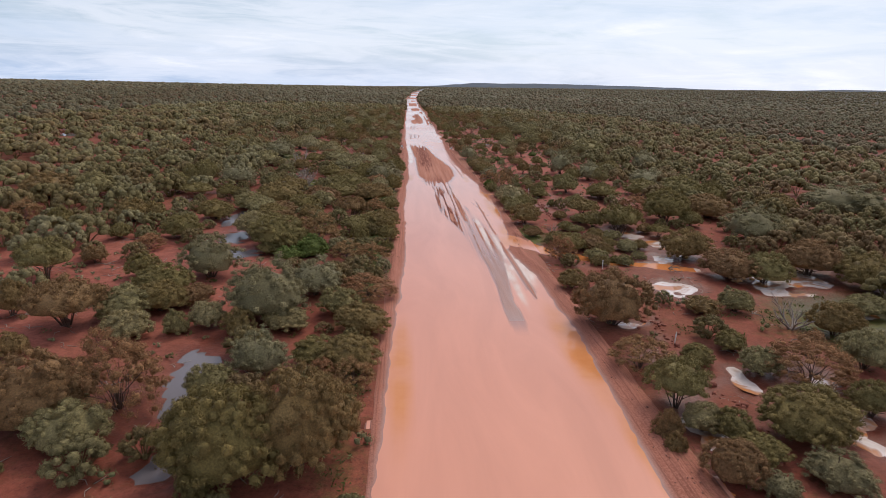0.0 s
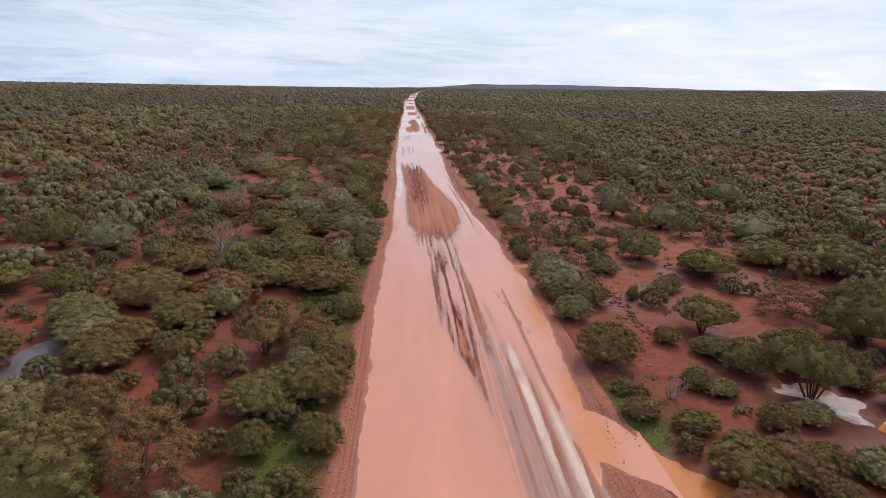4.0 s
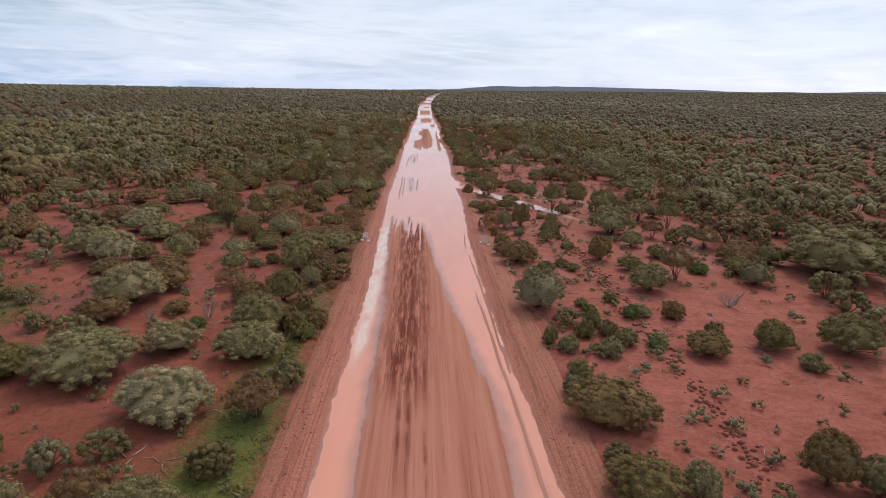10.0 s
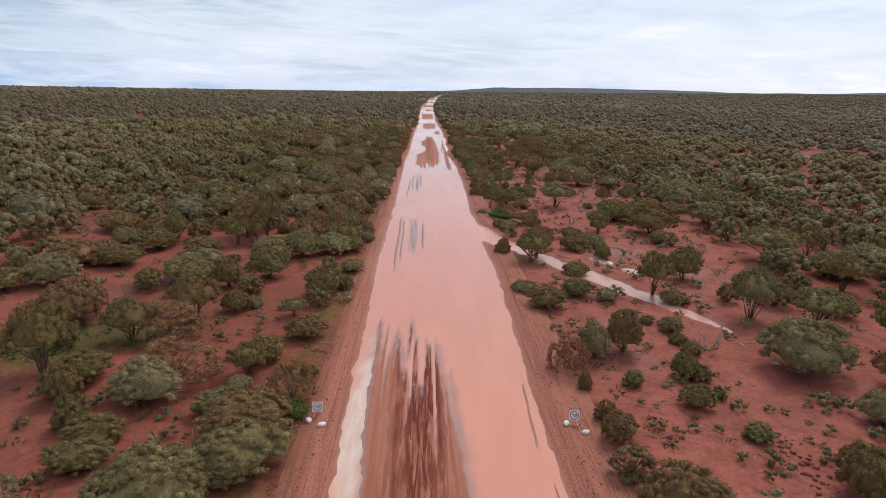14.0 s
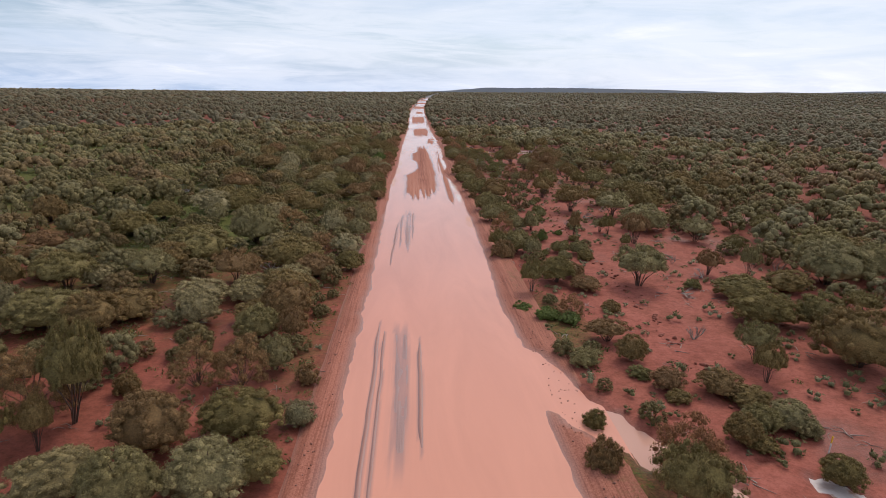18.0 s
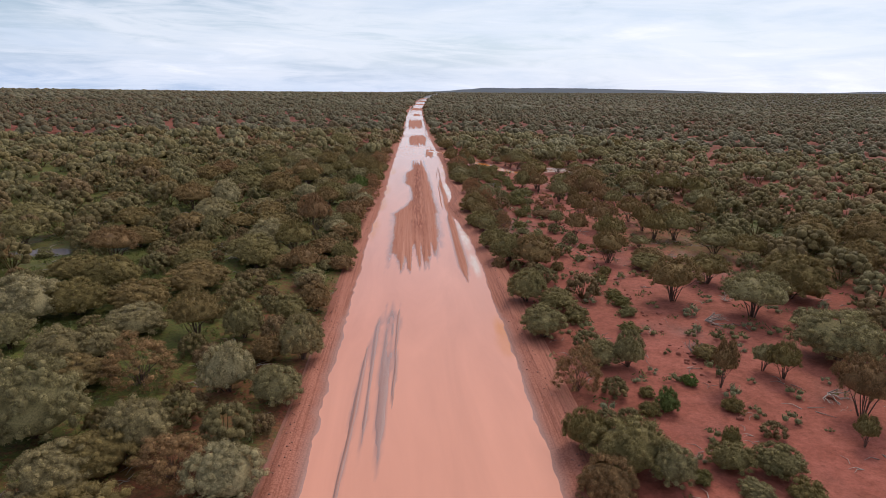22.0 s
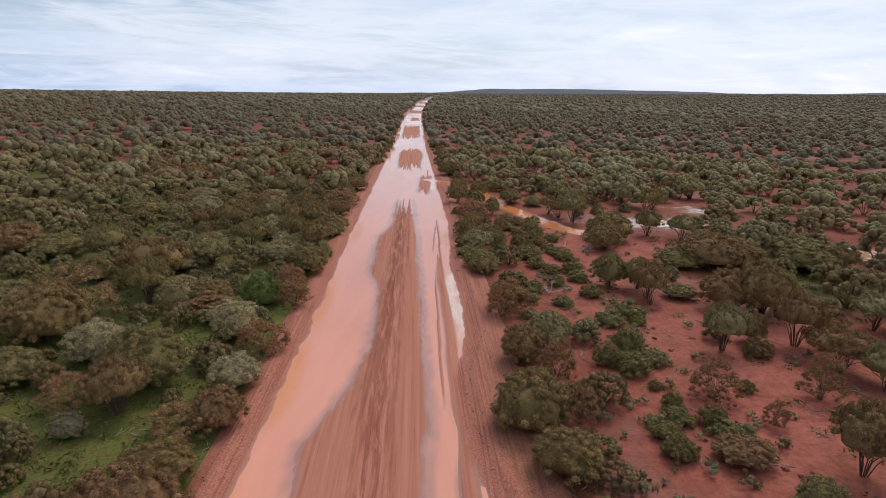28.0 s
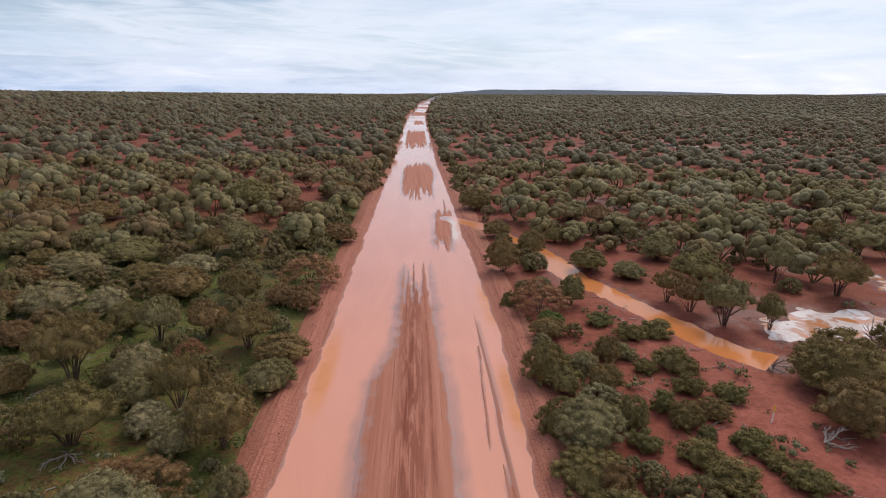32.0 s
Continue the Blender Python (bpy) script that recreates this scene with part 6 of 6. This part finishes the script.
def thinned(spots, gap, taken=()):
    """Drop spots that crowd one another or the planted trees."""
    cells, out = {}, []
    for x, y, w in taken:
        cells.setdefault((int(x // 5), int(y // 5)), []).append((x, y, w / 2))
    for row in spots:
        x, y, r = row[0], row[1], row[3]
        i, j = int(x // 5), int(y // 5)
        near = (c for a in (-1, 0, 1) for b in (-1, 0, 1) for c in cells.get((i + a, j + b), ()))
        if all((x - c[0]) ** 2 + (y - c[1]) ** 2 > (gap * (r + c[2])) ** 2 for c in near):
            cells.setdefault((i, j), []).append((x, y, r))
            out.append(row)
    return np.array(out)


def off_road(x, y, margin=1.6):
    """Whether a tree may stand there, clear of the road and its shoulders."""
    u = x - bend(y)
    return (u < -0.8 - margin + 1.6 * ease(390, 470, y)) | (u > 14.0 + margin - 1.2 * ease(410, 480, y))


def dry(x, y):
    clear = channel_depth(x, y) > 0.8
    clear &= (patches(BOGGY, x, y) < 0.35) | (field(x, y, 2.6, 67) > 0.56)
    for px, py, rx, ry, _, _ in POOLS:
        clear &= (((x - px) / rx) ** 2 + ((y - py) / ry) ** 2) > 1.3
    return clear


def clearing(x, y):
    return 1 - 0.85 * patches(BARE, x, y) - 0.35 * patches(THIN, x, y) - 0.35 * ease(0.55, 0.72, field(x, y, 38.0, 17))


def reach(x, y):
    return np.hypot(x - 6, np.maximum(0, np.maximum(y - 330, -y)))


# shrubs between the planted trees
def near_keep(x, y, p):
    return off_road(x, y, 1.9) & dry(x, y) & (p < clearing(x, y)) & (reach(x, y) < 62)


def filler_keep(x, y, p):
    dense = 0.10 + 0.60 * ((x < -1) & (x > -13) & (y < 64)) + 0.62 * ((x < 0) & (y > 62) & (y < 132)) + 0.80 * ((x < 0) & (y > 205)) + 0.30 * ((x > 14) & (y > 395)) + 0.35 * ((x > 38) & (y > 250)) + 0.55 * ((x > 14) & (x < 19) & (y > 235))
    return off_road(x, y, 1.9) & dry(x, y) & (p < dense * clearing(x, y))


near_variants = [with_stem(300 + i, 0.30, 30, 14, 0.070, 0.66, -0.35, 0.235, 1, False, 0.90) for i in range(6)]
middle_variants = [with_stem(350 + i, 0.40, 14, 6, 0.10, 0.55, -0.15, 0.31, 1, False, 1.0) for i in range(6)]
fine_variants = [with_stem(320 + i, 0.10, 44, 34, 0.060, 0.68, -0.45, 0.205, 1, False, 0.86) for i in range(6)]
near_spots = spots_in(21, 11000, -58, 70, 0, 400, near_keep, (1.2, 2.4))
by_road = np.abs(near_spots[:, 0] - 6) < 36
filler = spots_in(25, 9000, -30, 42, 18, 400, filler_keep, (0.6, 1.6))
near_spots = thinned(near_spots[~by_road], 0.84, PLANTED)
scatter("roadside_scrub", "low olive and brown mulga scrub between the larger trees", thinned(filler, 0.86, PLANTED), fine_variants, 30, LEAF_FAR)
scatter("mulga_scrub", "olive and brown mulga scrub behind the roadside trees", near_spots, near_variants, 31, LEAF_FAR)


# shrubs that lean over the shoulders
def verge_keep(x, y, p):
    sparse = 0.75 * ease(112, 130, y) * ease(225, 205, y) + 0.25 * ease(75, 55, y) * (x < 0)
    return ((x < -1.9) | (x > 14.9 + 0.8 * ease(140, 100, y))) & dry(x, y) & (p < 1 - sparse)


verge = np.concatenate([spots_in(28, 420, -2.0, 0.4, 425, 700, lambda x, y, p: p < 0.8, (0.6, 1.3)), spots_in(29, 420, 13.2, 15.5, 425, 700, lambda x, y, p: p < 0.8, (0.6, 1.3)), spots_in(26, 260, -4.6, -1.9, 15, 430, verge_keep, (0.5, 1.25)), spots_in(27, 220, 14.9, 17.8, 15, 430, verge_keep, (0.5, 1.25))])
scatter("verge_scrub", "low olive and brown scrub crowding the road shoulders", thinned(verge, 0.85, PLANTED), fine_variants, 35, LEAF_FAR)


def middle_keep(x, y, p):
    d = reach(x, y)
    return off_road(x, y) & dry(x, y) & (p < clearing(x, y)) & (d >= 62) & (d < 135)


middle_spots = thinned(spots_in(22, 15000, -141, 153, 0, 470, middle_keep, (1.4, 2.7), (0.85, 1.2)), 0.86)
scatter("mulga_woodland", "grey-green and brown mulga woodland on red earth", middle_spots, middle_variants, 32, LEAF_FAR)

plain_variants = [crown_arrays(500 + i, 5, 3, 0.14, 0.52, -0.05, 0.50, 1, False, 1.0)[:2] for i in range(5)]
for v, t in plain_variants:
    v[:, 2] += 0.35


def back_keep(x, y, p):
    d = reach(x, y)
    return off_road(x, y, 0.9) & (d >= 135) & (d < 480) & (np.abs(x) < 60 + 0.82 * np.maximum(y, 0)) & (p < clearing(x, y))


back_spots = thinned(spots_in(23, 36000, -480, 490, 20, 810, back_keep, (1.4, 2.7), (0.85, 1.15)), 0.86)
scatter("back_woodland", "unbroken dull green mulga woodland", back_spots, plain_variants, 33, LEAF_SHADED_FAR)

far_variants = [crown_arrays(700 + i, 1, 3, 0.20, 0.3, 0.0, 0.95, 1, False, 1.0)[:2] for i in range(4)]


def far_keep(x, y, p):
    d = reach(x, y)
    return off_road(x, y, 0.9) & (d >= 480) & (d < 2600) & (np.abs(x) < 0.84 * y + 40) & (p < np.clip(620 / d, 0.26, 1))


far_spots = spots_in(24, 120000, -2300, 2300, 380, 2700, far_keep, (2.4, 4.0))
far_spots[:, 4] *= 0.72
scatter("far_woodland", "far mulga woodland reaching to the horizon", far_spots, far_variants, 34, LEAF_SHADED_FAR)


# ---- low growth and litter ----
def tuft_arrays(seed, count, size):
    rng = np.random.default_rng(seed)
    a, r = rng.uniform(0, 6.283, count), np.sqrt(rng.random(count))
    at = np.stack([r * np.cos(a), r * np.sin(a), rng.uniform(0.08, 0.5, count) * (1.15 - r * 0.7)], 1)
    return blades(rng, at, at * np.array([0.9, 0.9, 1]) + np.array([0, 0, 0.3]), size)


def herb_keep(x, y, p):
    lush = patches(LUSH, x, y) * 0.75 + 0.16 * field(x, y, 12.0, 15) + 0.5 * np.exp(-((x + 3.2) / 1.1) ** 2) + 0.30 * np.exp(-((x - 16.8) / 1.2) ** 2)
    return off_road(x, y, 0.5) & dry(x, y) & (reach(x, y) < 60) & (p < lush * (1 - 0.6 * patches(BARE, x, y)))


herb_spots = spots_in(41, 42000, -46, 60, 15, 400, herb_keep, (0.22, 0.60))
scatter("green_herbs", "fresh green herbs and grass sprouting after rain", herb_spots, [tuft_arrays(900 + i, 18, 0.30) for i in range(5)], 42, LEAF_HERB, "grass")


def cushion_keep(x, y, p):
    return off_road(x, y, 0.8) & dry(x, y) & (reach(x, y) < 58) & (p < 0.10 + 0.35 * patches(BARE, x, y) + 0.4 * patches(THIN, x, y) + 0.8 * patches(((22, 325, 5, 45), (21, 150, 4, 40), (20, 210, 3, 20), (-9, 150, 6, 35)), x, y))


cushion_spots = thinned(spots_in(43, 11000, -44, 58, 15, 400, cushion_keep, (0.20, 0.62)), 0.8, PLANTED)
scatter("low_bushes", "small pale green bushes dotted over the red earth", cushion_spots, [crown_arrays(950 + i, 4, 11, 0.24, 0.6, -0.2, 0.42, 1)[:2] for i in range(4)], 44, LEAF_CUSHION, "shrub")


def litter_keep(x, y, p):
    return off_road(x, y, 0.6) & dry(x, y) & (reach(x, y) < 50)


def twig_arrays(seed):
    rng = random.Random(seed)
    pieces = []
    for _ in range(3):
        a = rng.uniform(0, 6.283)
        x, y = rng.uniform(-0.5, 0.5), rng.uniform(-0.5, 0.5)
        pieces.append(limb([(x, y, 0.04), (x + math.cos(a) * 0.5, y + math.sin(a) * 0.5, 0.12), (x + math.cos(a + 0.3), y + math.sin(a + 0.3), 0.05)], (0.035, 0.028, 0.010), 3))
    v, f = joined(pieces)
    q = np.array(f)
    return np.array(v), np.concatenate([q[:, [0, 1, 2]], q[:, [0, 2, 3]]])


scatter("twig_litter", "dead twigs and bark lying on the red earth", spots_in(45, 2600, -42, 54, 15, 400, litter_keep, (0.4, 1.1)), [twig_arrays(i) for i in range(6)], 46, DEADWOOD, "twigs")


# clods of clay pushed up in old windrows beyond the eastern shoulder
def clod_arrays(seed):
    v, f = BALLS[1]
    rng = np.random.default_rng(seed)
    w = v * rng.uniform(0.7, 1.25, (len(v), 1)) * np.array([1.0, 0.75, 0.55])
    w[:, 2] += 0.25
    return w, f


def windrow_spots():
    rng = np.random.default_rng(51)
    rows = []
    for x0, y0, x1, y1, n in ((19.6, 26, 21.0, 60, 240), (21.5, 84, 22.6, 130, 330), (22.8, 130, 24.2, 175, 420), (23.5, 215, 26.5, 345, 260)):
        k = rng.random(n)
        x, y = x0 + (x1 - x0) * k + rng.normal(0, 0.45, n), y0 + (y1 - y0) * k
        rows.append(np.stack([x, y, ground_height(x, y) - 0.02, rng.uniform(0.06, 0.26, n), rng.uniform(0.7, 1.3, n)], 1))
    return np.concatenate(rows)


scatter("clay_windrow", "line of hard red clay clods pushed aside by a grader", windrow_spots(), [clod_arrays(i) for i in range(5)], 52, CLOD, "stones")


def gravel_keep(x, y, p):
    u = np.where(x < 6, along(LEFT, y) - x, x - along(RIGHT, y))
    return (u > 0.5) & (u < 2.4) & (p < 0.35 + 0.65 * np.exp(-((u - 1.25) / 0.3) ** 2))


gravel_spots = spots_in(53, 24000, -2.2, 15.6, 15, 400, gravel_keep, (0.03, 0.075))
gravel_spots[:, 2] = road_height(gravel_spots[:, 0], gravel_spots[:, 1])
scatter("shoulder_gravel", "loose ironstone gravel along the road shoulders", gravel_spots, [clod_arrays(20 + i) for i in range(3)], 54, GRAVEL, "gravel")


def fallen(x, y, size, turn):
    ob = new("fallen_branch", DEAD[int(x * 7 + y) % 4])
    tagged(ob, "fallen dead branch with bare forks on red earth", "branch", "fallen branches")
    ob.matrix_world = pose(x, y, height_at(x, y) + size * 0.12, 78, 0, turn) @ Matrix.Diagonal((size, size * 0.55, size, 1))


for x, y, size, turn in ((-13, 112, 2.2, 40), (-17.5, 130, 2.0, 100), (26, 204, 1.6, 20), (28, 198, 1.5, 120), (29, 238, 1.8, 60), (33, 243, 1.6, 200), (31, 260, 1.7, 15), (29, 272, 2.2, 80), (33, 277, 1.5, 140), (36, 270, 1.6, 240), (30, 287, 1.8, 300), (34, 292, 1.6, 35), (33, 306, 1.4, 75), (27, 353, 1.7, 90), (29.5, 362, 2.0, 10), (20, 338, 1.8, 150), (-12, 250, 2.0, 60), (-16, 262, 1.8, 20), (-9.5, 244, 1.6, 200), (-14, 300, 1.8, 80), (-9, 352, 1.5, 20), (28, 60, 2.0, 30), (31, 64, 1.8, 130), (27.5, 34, 1.6, 60), (36, 116, 1.6, 20), (-20, 118, 2.2, 70), (-16, 45, 1.6, 10), (41, 186, 2.0, 40)):
    fallen(x, y, size, turn)


# ---- road furniture ----
def part(name, bm, material, parent, label=""):
    me = bpy.data.meshes.new(name)
    bm.to_mesh(me)
    bm.free()
    me.materials.append(material)
    ob = new(name, me)
    ob.parent = parent
    if label:
        tagged(ob, label)
    return ob


def box(sx, sy, sz, m, bevel=0.0):
    bm = bmesh.new()
    bmesh.ops.create_cube(bm, size=1.0, matrix=m @ Matrix.Diagonal((sx, sy, sz, 1)))
    if bevel:
        bmesh.ops.bevel(bm, geom=bm.edges[:], offset=bevel, segments=2, affect="EDGES")
    return bm


def annulus(r0, r1, thick, m, n=40):
    bm = bmesh.new()
    rings = []
    for r, z in ((r0, 0), (r1, 0), (r1, thick), (r0, thick)):
        rings.append([bm.verts.new(m @ Vector((r * math.cos(2 * math.pi * i / n), r * math.sin(2 * math.pi * i / n), z))) for i in range(n)])
    for k in range(4):
        a, b = rings[k], rings[(k + 1) % 4]
        for i in range(n):
            bm.faces.new((a[i], b[i], b[(i + 1) % n], a[(i + 1) % n]))
    bmesh.ops.recalc_face_normals(bm, faces=bm.faces)
    return bm


def digits(text, size, parent, m):
    cu = bpy.data.curves.new("digits", "FONT")
    cu.body, cu.size, cu.align_x, cu.align_y, cu.extrude, cu.offset = text, size, "CENTER", "CENTER", 0.002, 0.008
    ob = new("digits", cu)
    dg = bpy.context.evaluated_depsgraph_get()
    me = bpy.data.meshes.new_from_object(ob.evaluated_get(dg))
    bpy.data.objects.remove(ob)
    me.materials.append(BLACK)
    ob = new("digits", me)
    ob.parent = parent
    ob.matrix_local = m
    return tagged(ob, "black figures 60")


def speed_sign(x, y, turn):
    base = tagged(new("speed_sign"), "temporary square white 60 speed sign on a low steel stand", "road sign", "speed signs")
    z = float(road_height(np.array([x]), np.array([y]))[0])
    lean = pose(0, 0, 0.50, 80, 0, 0)
    part("plate", box(0.56, 0.56, 0.012, lean, 0.004), WHITE, base)
    part("ring", annulus(0.205, 0.245, 0.006, lean @ pose(0, 0, 0.007)), RING, base, "dark red ring")
    digits("60", 0.27, base, lean @ pose(0, -0.01, 0.010))
    for sx in (-0.2, 0.2):
        part("leg", box(0.035, 0.035, 0.56, pose(sx, 0.06, 0.27, -8, 0, 0), 0.005), STEEL, base)
        part("foot", box(0.04, 0.62, 0.035, pose(sx, 0.06, 0.02), 0.005), STEEL, base)
    part("brace", box(0.44, 0.03, 0.03, pose(0, 0.07, 0.24), 0.005), STEEL, base)
    base.matrix_world = pose(x, y, z, 0, 0, turn)


def sandbag(x, y, turn):
    bm = bmesh.new()
    bmesh.ops.create_icosphere(bm, subdivisions=3, radius=1.0)
    for v in bm.verts:
        k = 1 + 0.10 * math.sin(v.co.x * 7 + v.co.y * 5)
        pinch = 1 - 0.35 * max(0, abs(v.co.x) - 0.6)
        v.co = Vector((v.co.x * 0.25, v.co.y * 0.16 * k * pinch, max(-0.5, v.co.z) * 0.12 * k + 0.055))
    for f in bm.faces:
        f.smooth = True
    ob = part("sandbag", bm, BAG, None)
    tagged(ob, "slumped white sandbag beside a road sign", "sandbag", "sandbags")
    ob.matrix_world = pose(x, y, float(road_height(np.array([x]), np.array([y]))[0]), 0, 0, turn)


speed_sign(-0.75, 176.0, 4)
speed_sign(13.3, 175.5, -6)
sandbag(-0.35, 174.9, 30)
sandbag(-1.15, 175.5, 110)
sandbag(13.75, 174.6, 20)
sandbag(12.85, 175.3, 70)


def marker_post(x, y, tall, lean, yellow=True):
    base = tagged(new("marker_post"), "slim white marker post with a yellow top" if yellow else "slim white marker post", "marker post", "marker posts")
    part("shaft", box(0.07, 0.05, tall * 0.62, pose(0, 0, tall * 0.31 - 0.03), 0.008), WHITE, base)
    part("cap", box(0.074, 0.054, tall * 0.38, pose(0, 0, tall * 0.81 - 0.03), 0.008), YELLOW if yellow else WHITE, base, "yellow top" if yellow else "")
    base.matrix_world = pose(x, y, height_at(x, y), 0, lean, 20)


marker_post(25.5, 355.2, 1.05, 5)
marker_post(21.9, 105.5, 0.95, 0, False)
marker_post(20.8, 59.9, 1.0, -3, False)
marker_post(20.2, 40.8, 1.0, 2, False)
marker_post(25.9, 213.1, 1.05, 4)
marker_post(22.3, 206.1, 0.9, 0)
